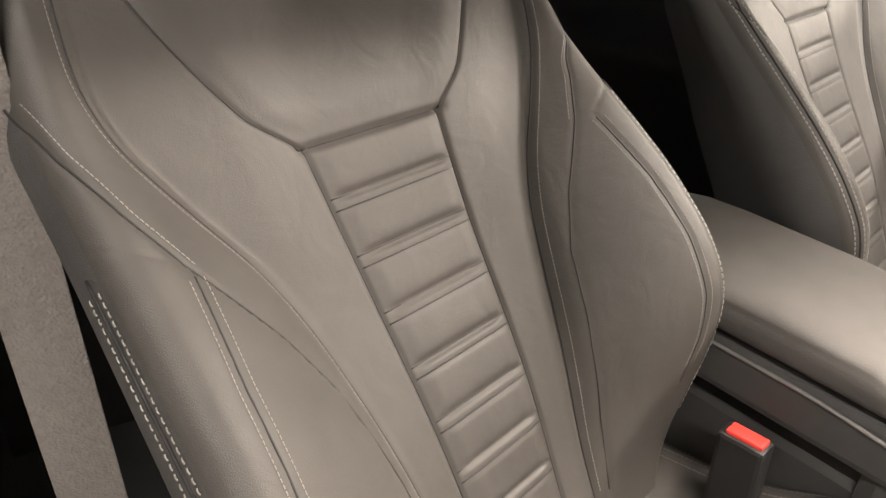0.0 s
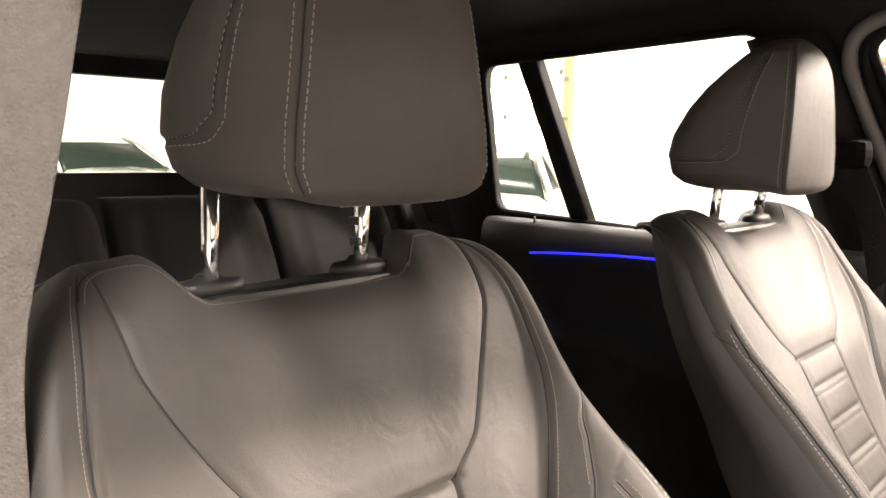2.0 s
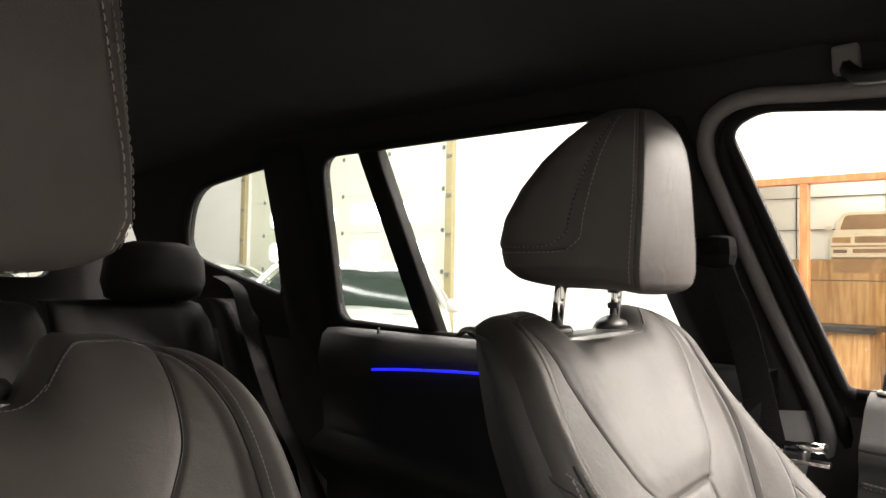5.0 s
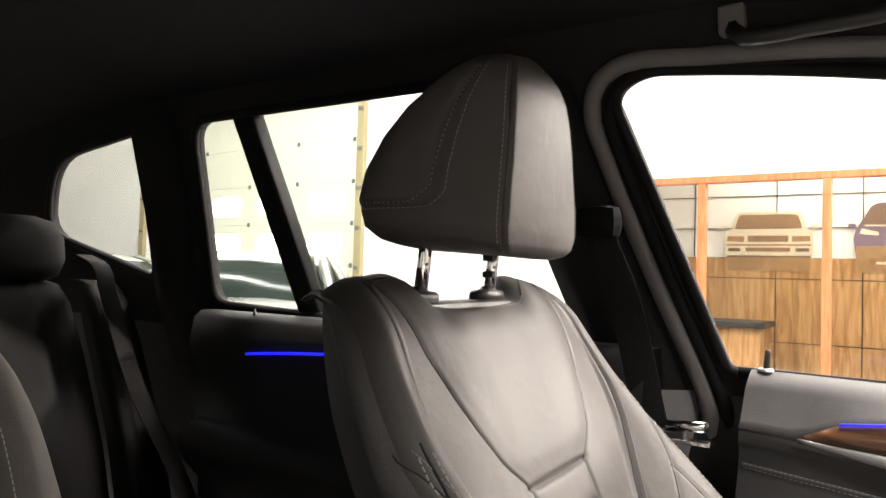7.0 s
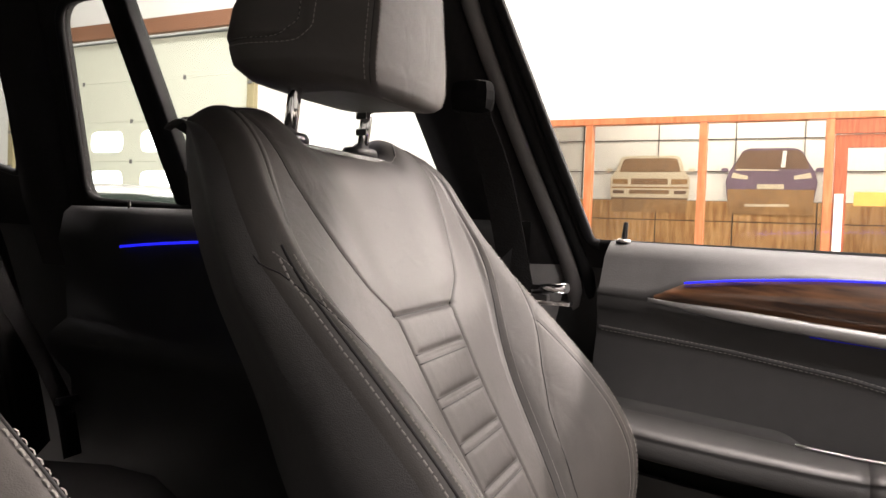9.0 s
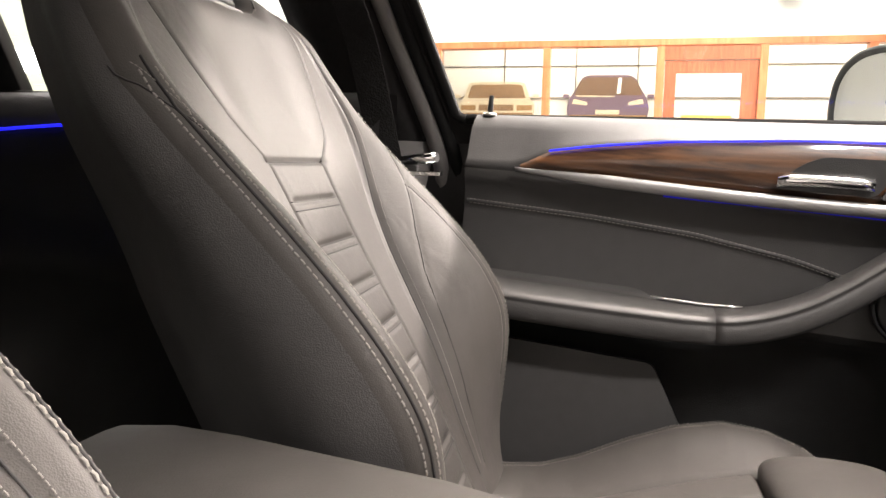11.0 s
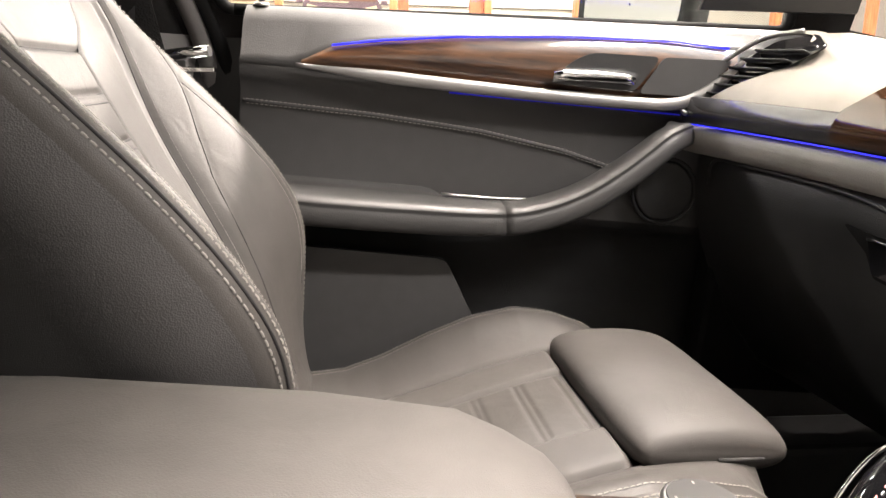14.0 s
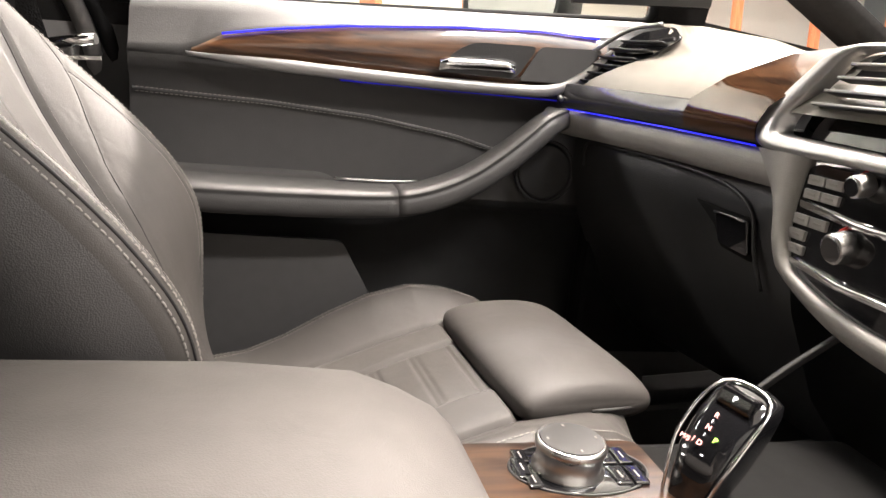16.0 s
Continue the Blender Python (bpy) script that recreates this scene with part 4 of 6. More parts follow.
# exterior mirror beyond the far door window
mirror = empty("door_mirror", (1.02, -0.745, 1.225), "black exterior mirror housing outside the door window", "mirror")
stand(mirror, (1.012, -0.751, 1.196), (2.6, -3.6, 28.1), 0.98)
oval = lambda a, b, y: [Vector((a * math.copysign(abs(math.cos(t)) ** 0.7, math.cos(t)), y, b * math.copysign(abs(math.sin(t)) ** 0.8, math.sin(t)))) for t in (2 * math.pi * k / 40 for k in range(40))]
loft("housing", [oval(0.03, 0.02, -0.09), oval(0.08, 0.055, -0.085), oval(0.118, 0.085, -0.05), oval(0.128, 0.095, 0.0), oval(0.128, 0.095, 0.022), oval(0.120, 0.088, 0.026), oval(0.114, 0.082, 0.018)], PLASTIC, mirror, "black mirror housing", caps=True)
loft("mirror_glass", [oval(0.113, 0.081, 0.021), oval(0.002, 0.002, 0.021)], CHROME, mirror, "", caps=False)
box_part("mirror_foot", -0.30, -0.06, -0.07, -0.02, -0.115, -0.08, PLASTIC, mirror, 0.01)
holed("mirror_triangle", [(-0.98, 1.202), (-0.752, 1.202), (-0.747, 1.262), (-0.86, 1.268)], [], lambda y, z, d: (side_x(z) - 0.030 + d, y, z), 0.012, GREY_PLASTIC, car, "grey mirror triangle trim")
holed("triangle_base", [(-0.98, 1.165), (-0.745, 1.165), (-0.752, 1.200), (-0.98, 1.200)], [], lambda y, z, d: (side_x(z) - 0.034 + d, y, z), 0.014, PLASTIC, car, "black base of the mirror triangle")
strip("tweeter_slit", [Vector((side_x(1.212) - 0.033, -0.808, 1.212)), Vector((side_x(1.22) - 0.033, -0.850, 1.2215))], 0.005, 0.003, CHROME, car, "thin chrome slit", (0, 0, 1))

# ---------- seat belts ----------
def belt(name, path, width, across, label, cloth=WEBBING):
    b = empty(name, (0, 0, 0), label, "seat belt")
    strip("webbing", catmull([Vector(p) for p in path], 0.02), width, 0.0016, cloth, b, "", across)
    return b


near_belt = belt("seat_belt", [(-0.598, 0.03, 1.56), (-0.612, 0.022, 1.49), (-0.642, 0.02, 1.347), (-0.667, 0.02, 1.237), (-0.672, 0.012, 1.12), (-0.674, 0.004, 1.0), (-0.675, 0.0, 0.8), (-0.675, 0.0, 0.5)], 0.047, (0.92, -0.35, 0.2), "grey woven seat belt hanging from the door pillar")
stand(near_belt, (0.0287, 0.0174, 0.0188), (-1.1, -0.8, 0.8), 0.98)
box_part("belt_guide", -0.625, -0.575, 0.035, 0.065, 1.505, 1.545, PLASTIC, near_belt, 0.006, "black belt guide")
far_belt = belt("seat_belt", [(0.634, 0.062, 1.345), (0.637, 0.055, 1.32), (0.648, 0.03, 1.25), (0.668, 0.005, 1.12), (0.685, -0.02, 0.95), (0.69, -0.04, 0.6)], 0.047, (-0.3, 0.95, 0.1), "seat belt in shade-darkened webbing on the door pillar beside the seat", SHADED_WEBBING)
stand(far_belt, (0.0289, 0.0078, 0.0177), (0, -1.4, -0.6), 0.98)
box_part("belt_guide", 0.620, 0.660, 0.03, 0.095, 1.325, 1.375, GUIDE, far_belt, 0.019, "black belt height adjuster")
tongue = cyl_part("tongue", (0.655, -0.085, 1.078), (0.668, -0.03, 1.072), 0.007, 0.007, CHROME, far_belt, 12, "chrome belt tongue")
box_part("tongue_plate", 0.655, 0.672, -0.055, -0.005, 1.055, 1.066, PLASTIC, far_belt, 0.003)
box_part("tongue_plate", 0.652, 0.668, -0.09, -0.04, 1.052, 1.058, CHROME, far_belt, 0.001)

# ---------- rear bench ----------
bench = empty("rear_bench", (0, 1.1, 0.6), "black leather rear bench with folding backrest", "rear seat")
stand(bench, (-0.0016, 1.0794, 0.582), (0, 0, 0), 0.98)
for x0, x1 in ((-0.75, -0.645), (-0.625, -0.21), (-0.20, 0.20), (0.21, 0.600), (0.65, 0.75)):
    rings = []
    for v, w, inset in ((0.0, 0.0, 0.02), (0.03, 0.03, 0.0), (0.25, 0.05, 0.0), (0.45, 0.035, 0.0), (0.56, 0.02, 0.004), (0.60, -0.005, 0.01), (0.61, -0.05, 0.02)):
        y = 0.02 + v * 0.40 - w
        ring = []
        for k in range(21):
            u = -1 + 2 * k / 20
            ring.append(Vector(((x0 + x1) / 2 + u * ((x1 - x0) / 2 - inset), y + 0.018 * abs(u) ** 6 + (0.012 * math.exp(-((abs(u) - 0.62) / 0.05) ** 2)), 0.06 + v)))
        ring += [Vector((x1 - inset - 0.02, y + 0.12, 0.06 + v)), Vector((x0 + inset + 0.02, y + 0.12, 0.06 + v))]
        rings.append(ring)
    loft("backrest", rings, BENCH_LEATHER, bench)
rings = []
for y, z in ((0.03, 0.05), (-0.1, 0.075), (-0.3, 0.10), (-0.42, 0.10), (-0.48, 0.07), (-0.49, 0.0), (-0.47, -0.15)):
    rings.append([Vector((x, y, z + 0.02 * math.cos(x * 9))) for x in np.linspace(-0.64, 0.64, 41)])
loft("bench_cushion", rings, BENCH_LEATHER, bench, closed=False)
for x in (-0.44, 0.468):
    rings = []
    for h, f, b, hw in ((0.0, -0.02, 0.03, 0.09), (0.012, -0.045, 0.05, 0.118), (0.05, -0.055, 0.055, 0.13), (0.10, -0.05, 0.045, 0.125), (0.135, -0.035, 0.025, 0.105), (0.148, -0.012, 0.005, 0.06)):
        rings.append([Vector((x + hw * math.copysign(abs(math.cos(t)) ** 0.6, math.cos(t)), 0.29 + (f + b) / 2 + (b - f) / 2 * math.copysign(abs(math.sin(t)) ** 0.7, math.sin(t)), 0.668 + h)) for t in (2 * math.pi * k / 40 for k in range(40))])
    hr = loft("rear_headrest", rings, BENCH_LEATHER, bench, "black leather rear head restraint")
    for dx in (-0.05, 0.05):
        cyl_part("post", (x + dx, 0.29, 0.62), (x + dx, 0.29, 0.68), 0.006, 0.006, CHROME, hr, 10)
rb = belt("seat_belt", [(0.66, 1.40, 1.30), (0.615, 1.25, 1.272), (0.600, 1.185, 1.20), (0.615, 1.10, 1.02), (0.635, 1.02, 0.90), (0.652, 0.955, 0.79), (0.66, 0.93, 0.68)], 0.047, (1, 0.15, 0), "rear seat belt in shade-darkened webbing over the bench backrest", SHADED_WEBBING)
box_part("tongue_plate", 0.632, 0.682, 0.940, 0.950, 0.785, 0.800, PLASTIC, rb, 0.003, "black tongue grip")
holed("belt_tongue", rounded([(0.640, 0.786), (0.676, 0.786), (0.672, 0.752), (0.646, 0.752)], 0.004), [rounded([(0.650, 0.775), (0.668, 0.775), (0.668, 0.764), (0.650, 0.764)], 0.002)], lambda x, z, d: (x, 0.945 + d, z), 0.003, CHROME, rb, "steel belt tongue")
# ---------- rear door card, far side ----------
rdoor = empty("rear_door", (0.76, 0.6, 0.8), "rear door card in dimmed trim with a blue light line", "car door")
stand(rdoor, (0.7003, 0.5415, 0.8153), (-0.3, -1.0, -1.8), 0.98)
rings = []
for z, x in ((0.45, 0.0), (0.62, 0.005), (0.80, 0.0), (0.86, -0.05), (0.90, -0.055), (0.93, -0.01), (1.05, -0.015), (1.10, -0.03), (1.155, -0.018), (1.17, 0.0), (1.17, 0.05), (0.45, 0.05)):
    rings.append([Vector((x, y, z - 0.8 + 0.01 * (y + 0.5))) for y in (-0.55, -0.3, 0.0, 0.3, 0.48)])
loft("door_card", rings, DIMMED_TRIM, rdoor, "black soft-touch door card", closed=False)
strip("light_line", catmull([Vector((-0.036, 0.281, 0.300)), Vector((-0.036, 0.18, 0.309)), Vector((-0.036, 0.0, 0.320)), Vector((-0.036, -0.22, 0.326))], 0.03), 0.005, 0.004, BLUE, rdoor, "glowing blue ambient light line", (0, 0, 1))
pull = cyl_part("lock_pin", (0.0, 0.30, 0.36), (0.0, 0.30, 0.39), 0.004, 0.003, PLASTIC, rdoor, 10)

# ---------- front passenger door ----------
fdoor = empty("front_door", (0.74, -0.45, 0.8), "closed front door card in black leather with walnut and aluminium trim", "car door")
stand(fdoor, (0.7329, -0.4151, 0.7927), (4.42, -0.82, -1.11), 0.98)


def dl(x, y, z):
    return Vector((x - 0.74, y + 0.45, z - 0.8))


def sill_z(y):
    return 1.142 - 0.055 * (y + 0.09)


def trim_z(y):
    """The upper edge of the walnut."""
    return lut([(-0.98, 1.135), (-0.81, 1.150), (-0.70, 1.152), (-0.56, 1.144), (-0.40, 1.128), (-0.30, 1.113), (-0.235, 1.100), (-0.19, 1.075), (-0.05, 1.068)], y)


def card(name, zs, mat, label="", n=40, y0=-0.99, y1=-0.112):
    """A strip of the door card; zs gives (x, z) along the height for each y."""
    rings = []
    for y in np.linspace(y0, y1, n):
        rings.append([dl(x, y, z) for x, z in zs(y)])
    return loft(name, rings, mat, fdoor, label, closed=False)


card("top_roll", lambda y: [(0.800, sill_z(y) - 0.002), (0.79, sill_z(y) + 0.004), (0.772, sill_z(y) + 0.002), (0.758, sill_z(y) - 0.006), (0.744, sill_z(y) - 0.02), (0.732, trim_z(y) + 0.008 if trim_z(y) + 0.008 < sill_z(y) - 0.022 else sill_z(y) - 0.024), (0.722, min(trim_z(y), sill_z(y) - 0.028)), (0.728, 1.066)], SOFT, "soft dark upper door roll")
card("middle_panel", lambda y: [(0.728, 1.066), (0.728, 1.052), (0.733, 1.046), (0.742, 1.03), (0.746, 1.0), (0.745, 0.96), (0.742, 0.935), (0.74, 0.888)], DOOR_LEATHER, "black leather middle panel with twin stitching")
# black puts the shade of the pocket's opening into the panel's colour
card("lower_panel", lambda y: [(0.74, 0.889), (0.742, 0.880), (0.748, 0.872), (0.764, 0.862), (0.770, 0.75), (0.768, 0.6), (0.74, 0.46)], PLASTIC, "lower door panel, blackened for the shade behind the pocket")
# walnut decor
rings = []
for y in np.linspace(-0.805, -0.195, 60):
    hi, lo = trim_z(y), 1.071
    hi = max(hi, lo + 0.002)
    rings.append([dl(0.7225 - 0.011 * math.sin(math.pi * t) * min(1, (hi - lo) / 0.03), y, lo + (hi - lo) * t) for t in np.linspace(0, 1, 10)])
loft("walnut_trim", rings, WALNUT, fdoor, "glossy dark walnut trim", closed=False)
# aluminium bar under it, turning up at the dash
alu = [(0.716, -0.188, 1.0705), (0.712, -0.30, 1.0665), (0.711, -0.5, 1.063), (0.711, -0.65, 1.0635), (0.710, -0.71, 1.0665), (0.708, -0.745, 1.077), (0.704, -0.775, 1.098), (0.70, -0.81, 1.13), (0.696, -0.86, 1.158)]
path = catmull([dl(*p) for p in alu], 0.012)
wid = [0.003 + 0.0062 * smooth01(i / 12) for i in range(len(path))]
tube("aluminium_bar", path, wid, BRUSHED, fdoor, "satin aluminium bar", 10, 0.55, (1, 0, 0))
strip("light_line", catmull([dl(0.7185, y, trim_z(y) + 0.001) for y in np.linspace(-0.79, -0.235, 24)], 0.02), 0.0028, 0.003, BLUE, fdoor, "glowing blue ambient light line", (0, 0, 1))
strip("light_line", catmull([dl(0.7205, y, 1.0535) for y in np.linspace(-0.735, -0.40, 20)], 0.03), 0.0026, 0.003, BLUE_DIM, fdoor, "glowing blue ambient light line", (0, 0, 1))
# chrome lever; its recess is a flat plate, the shade put in as black
holed("handle_shade", rounded([(-0.535, 1.080), (-0.565, 1.112), (-0.590, 1.126), (-0.690, 1.130), (-0.660, 1.080)], 0.012), [], lambda y, z, d: dl(0.7095 - d, y, z), 0.0025, PLASTIC, fdoor, "flat black plate for the shaded recess behind the door handle")
lever = loft("door_handle", [[dl(x, y, z) for x, z in ((0.703, 1.086 + k), (0.698, 1.088 + k), (0.697, 1.098 + k), (0.702, 1.104 + k), (0.706, 1.098 + k), (0.706, 1.088 + k))] for y, k in ((-0.540, -0.005), (-0.555, -0.002), (-0.60, 0.001), (-0.64, 0.002), (-0.655, 0.0))], CHROME, fdoor, "chrome inner door handle")
holed("switch_panel", rounded([(-0.665, 1.078), (-0.695, 1.130), (-0.795, 1.135), (-0.765, 1.092), (-0.735, 1.080)], 0.008), [], lambda y, z, d: dl(0.7105 - d, y, z), 0.003, SOFT, fdoor, "dark panel beside the handle")
# stitched seam across the leather panel
def seam_z(y):
    return lut([(-0.66, 0.962), (-0.58, 0.982), (-0.45, 1.000), (-0.30, 1.009), (-0.10, 1.013)], y)


for off in (0.0, 0.006):
    stitches("stitching", [(dl(0.7405, y, seam_z(y) + off), Vector((-1, 0, 0))) for y in np.linspace(-0.66, -0.118, 36)], fdoor, 0.004, 0.0065, 0.0006, THREAD)
tube("seam_bead", catmull([dl(0.7435, y, seam_z(y) + 0.003) for y in np.linspace(-0.67, -0.116, 24)], 0.02), 0.0035, DOOR_LEATHER, fdoor, "", 6)
# armrest that sweeps up into the pull handle
arm = [(0.690, -0.116, 0.887, 0.050, 0.022), (0.680, -0.20, 0.887, 0.055, 0.022), (0.672, -0.36, 0.888, 0.058, 0.022), (0.668, -0.47, 0.891, 0.055, 0.022), (0.668, -0.53, 0.901, 0.050, 0.022), (0.671, -0.59, 0.925, 0.044, 0.021), (0.676, -0.64, 0.958, 0.038, 0.020), (0.680, -0.68, 0.991, 0.033, 0.020), (0.684, -0.708, 1.016, 0.030, 0.019), (0.694, -0.728, 1.026, 0.026, 0.018), (0.72, -0.736, 1.026, 0.020, 0.016)]
ctr = catmull([dl(*a[:3]) for a in arm], 0.012)
n_arm = len(ctr)
ss = np.linspace(0, len(arm) - 1, n_arm)
rings = []
for i, c in enumerate(ctr):
    w = float(np.interp(ss[i], range(len(arm)), [a[3] for a in arm]))
    h = float(np.interp(ss[i], range(len(arm)), [a[4] for a in arm]))
    d = (ctr[min(i + 1, n_arm - 1)] - ctr[max(i - 1, 0)]).normalized()
    side = Vector((1, 0, 0)) - d * d.x
    side.normalize()
    up = side.cross(d)
    if up.z < 0:
        up = -up
    ring = []
    for k in range(56):
        t = 2 * math.pi * k / 56
        c1, s1 = math.cos(t), math.sin(t)
        r_in = groove(s1 * h - 0.004, 0.0022, 0.0030) if c1 < 0 else 0
        ring.append(c + side * (w * math.copysign(abs(c1) ** 0.4, c1) + r_in) + up * (h * math.copysign(abs(s1) ** 0.55, s1)))
    rings.append(ring)
cut = min(range(n_arm), key=lambda i: abs(ctr[i].y - 0.45 + 0.487))
loft("armrest", rings[: cut + 1], DOOR_LEATHER, fdoor, "padded black leather armrest")
loft("pull_handle", rings[cut:], DOOR_LEATHER, fdoor, "leather pull handle sweeping up from the armrest")
# recess edge by the pull handle with a bright inlay
strip("inlay", [dl(0.690, y, 0.9155 + 0.004 * smooth01((-0.46 - y) / 0.1)) for y in np.linspace(-0.40, -0.52, 8)], 0.004, 0.002, ALU, fdoor, "thin bright inlay", (1, 0, 0.3))
loft("armrest_shelf", [[dl(x, y, z - (z - 0.896) * smooth01((-0.375 - y) / 0.06)) for x, z in ((0.744, 0.918), (0.735, 0.912), (0.72, 0.909), (0.69, 0.908))] for y in np.linspace(-0.114, -0.435, 22)], DOOR_LEATHER, fdoor, closed=False)
# loudspeaker
cyl_part("speaker_grille", dl(0.738, -0.730, 0.942), dl(0.714, -0.730, 0.942), 0.047, 0.044, PLASTIC, fdoor, 40, "round black speaker grille", 0.004)
tube("speaker_ring", [dl(0.716, -0.730 + 0.048 * math.cos(t), 0.942 + 0.048 * math.sin(t)) for t in np.linspace(0, 2 * math.pi, 41)], 0.0025, PLASTIC, fdoor, "", 6, 1.0, (1, 0, 0))
# storage pocket
pocket = holed("door_pocket", rounded([(-0.10, 0.828), (-0.415, 0.822), (-0.485, 0.70), (-0.50, 0.56), (-0.10, 0.56)], 0.012), [], lambda y, z, d: dl(0.700 - d - 0.04 * (0.83 - z), y, z), 0.012, SOFT, fdoor, "grey plastic door pocket")
box_part("pocket_floor", -0.06, 0.0, -0.06, 0.36, -0.26, -0.24, PLASTIC, fdoor, 0.004)
# lock pin on the sill
cyl_part("lock_base", dl(0.775, -0.131, sill_z(-0.131) + 0.001), dl(0.775, -0.131, sill_z(-0.131) + 0.006), 0.012, 0.009, ALU, fdoor, 20, "grey pin base")
cyl_part("lock_pin", dl(0.775, -0.131, sill_z(-0.131) + 0.004), dl(0.775, -0.131, sill_z(-0.131) + 0.032), 0.0045, 0.0036, PLASTIC, fdoor, 14, "black locking pin", 0.001)

# ---------- dashboard ----------
dash = empty("dashboard", (0.2, -0.9, 0.8), "black dashboard with walnut and aluminium trim", "dashboard")
stand(dash, (0.211, -0.8469, 0.7442), (4.34, -1.5, -1.67), 0.98)


def da(x, y, z):
    return Vector((x - 0.2, y + 0.9, z - 0.8))


def face_y(x):
    """The dashboard's rear face along its width."""
    return lut([(-0.75, -0.80), (-0.1, -0.80), (0.25, -0.795), (0.45, -0.785), (0.62, -0.755), (0.70, -0.735)], x)


# upper pad
rise = lambda x: smooth01((x - 0.55) / 0.06)
pad_end = lambda z: lut([(1.082, 0.662), (1.088, 0.655), (1.125, 0.612), (1.135, 0.598)], z)
PAD_FRONT = [(-0.003, 1.082), (-0.010, 1.094), (-0.02, 1.104), (-0.03, 1.112), (-0.05, 1.125), (-0.07, 1.135)]


def pad_ring(t):
    ring = []
    for dy, z in PAD_FRONT:
        x = -0.72 + t * (pad_end(z) + 0.72)
        ring.append(da(x, face_y(x) + dy, z))
    for dy, z, up, end in ((-0.084, 1.142, 0.034, 0.60), (-0.10, 1.147, 0.034, 0.66), (-0.14, 1.152, 0.03, 0.715), (-0.26, 1.158, 0.018, 0.715), (-0.42, 1.140, 0, 0.715), (-0.60, 1.105, 0, 0.715)):
        x = -0.72 + t * (end + 0.72)
        ring.append(da(x, face_y(x) + dy, z + up * rise(x)))
    return ring


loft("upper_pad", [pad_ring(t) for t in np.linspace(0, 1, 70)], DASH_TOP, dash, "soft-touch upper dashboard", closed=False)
# metal decor band with the light line under it
loft("decor_band", [[da(x, face_y(x) + dy, z) for dy, z in ((-0.004, 1.083), (0.004, 1.081), (0.006, 1.06), (0.005, 1.0475))] for x in np.linspace(0.27, 0.70, 30)], BAND, dash, "dark metallic decor band", closed=False)
strip("light_line", [da(x, face_y(x) + 0.004, 1.0445 ) for x in np.linspace(0.285, 0.69, 26)], 0.0016, 0.0016, BLUE, dash, "glowing blue ambient light line", (0, 0, 1))
# walnut wedge between pad and centre vents
loft("walnut_trim", [[da(x0 + k * w, face_y(x0) + dy - 0.0, z) for k in np.linspace(0, 1, 7)] for x0, w, dy, z in ((0.415, -0.140, 0.007, 1.050), (0.418, -0.143, 0.009, 1.066), (0.412, -0.143, 0.004, 1.085), (0.385, -0.135, -0.018, 1.112), (0.34, -0.115, -0.06, 1.142), (0.29, -0.10, -0.11, 1.160), (0.25, -0.09, -0.16, 1.164))], WALNUT_X, dash, "glossy walnut dashboard trim", closed=False)
# leather knee bar and glove box below
loft("knee_bar", [[da(x, face_y(x) + dy, z) for dy, z in ((-0.004, 1.043), (0.005, 1.037), (0.005, 1.018), (-0.004, 1.006), (-0.03, 1.002))] for x in np.linspace(0.24, 0.70, 30)], BRIGHTENED_GREY, dash, "grey leather band under the light line, brightened as if lit", closed=False)
loft("glove_box", [[da(x, face_y(x) + dy, z) for dy, z in ((-0.024, 1.010), (-0.016, 1.000), (-0.018, 0.95), (-0.04, 0.88), (-0.09, 0.78), (-0.16, 0.70), (-0.3, 0.66))] for x in np.linspace(0.235, 0.68, 28)], PLASTIC, dash, "black glove box lid", closed=False)
tube("glove_box_edge", catmull([da(x, face_y(x) + dy, z) for x, dy, z in ((0.650, -0.016, 0.965), (0.640, -0.012, 1.0), (0.56, -0.011, 1.002), (0.46, -0.011, 1.001), (0.37, -0.011, 0.998), (0.315, -0.012, 0.988), (0.288, -0.014, 0.966), (0.280, -0.017, 0.93), (0.274, -0.03, 0.89))], 0.008), 0.0025, PLASTIC, dash, "", 6)
lid3 = lambda x, z, d: da(x, face_y(x) - 0.0165 - 0.16 * max(0, 0.96 - z) + d, z)
# flat near-black plate on the lid; the recess's shade is only its colour
holed("catch_shade", rounded([(0.395, 0.968), (0.345, 0.9655), (0.285, 0.966), (0.285, 0.918), (0.342, 0.922), (0.355, 0.945)], 0.004), [], lambda x, z, d: lid3(x, z, d - 0.001), 0.003, GUIDE, dash, "flat black plate for the shaded recess behind the catch")
gh = holed("glove_box_handle", rounded([(0.345, 0.963), (0.290, 0.963), (0.287, 0.925), (0.337, 0.928)], 0.004), [], lambda x, z, d: lid3(x, z, d + 0.003), 0.006, GLOSS_BLACK, dash, "gloss black glove box catch")
strip("catch_edge", [lid3(x, 0.9625, 0.011) for x in np.linspace(0.344, 0.291, 5)], 0.0026, 0.002, CHROME, gh, "", (0, 0.3, 0.9))
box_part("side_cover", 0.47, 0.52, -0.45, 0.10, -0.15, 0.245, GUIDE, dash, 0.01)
box_part("lower_dash", -0.9, 0.50, -0.55, -0.10, -0.12, 0.20, PLASTIC, dash, 0.02)
# outer vent: a tall grille in an aluminium frame
vent = [(0.705, 1.058), (0.655, 1.088), (0.612, 1.125), (0.565, 1.158), (0.60, 1.176), (0.66, 1.166), (0.70, 1.13), (0.712, 1.09)]


def vent3(x, z, d):
    k = (z - 1.06) / 0.11
    return da(x, face_y(x) + 0.006 - 0.075 * k + d, z)


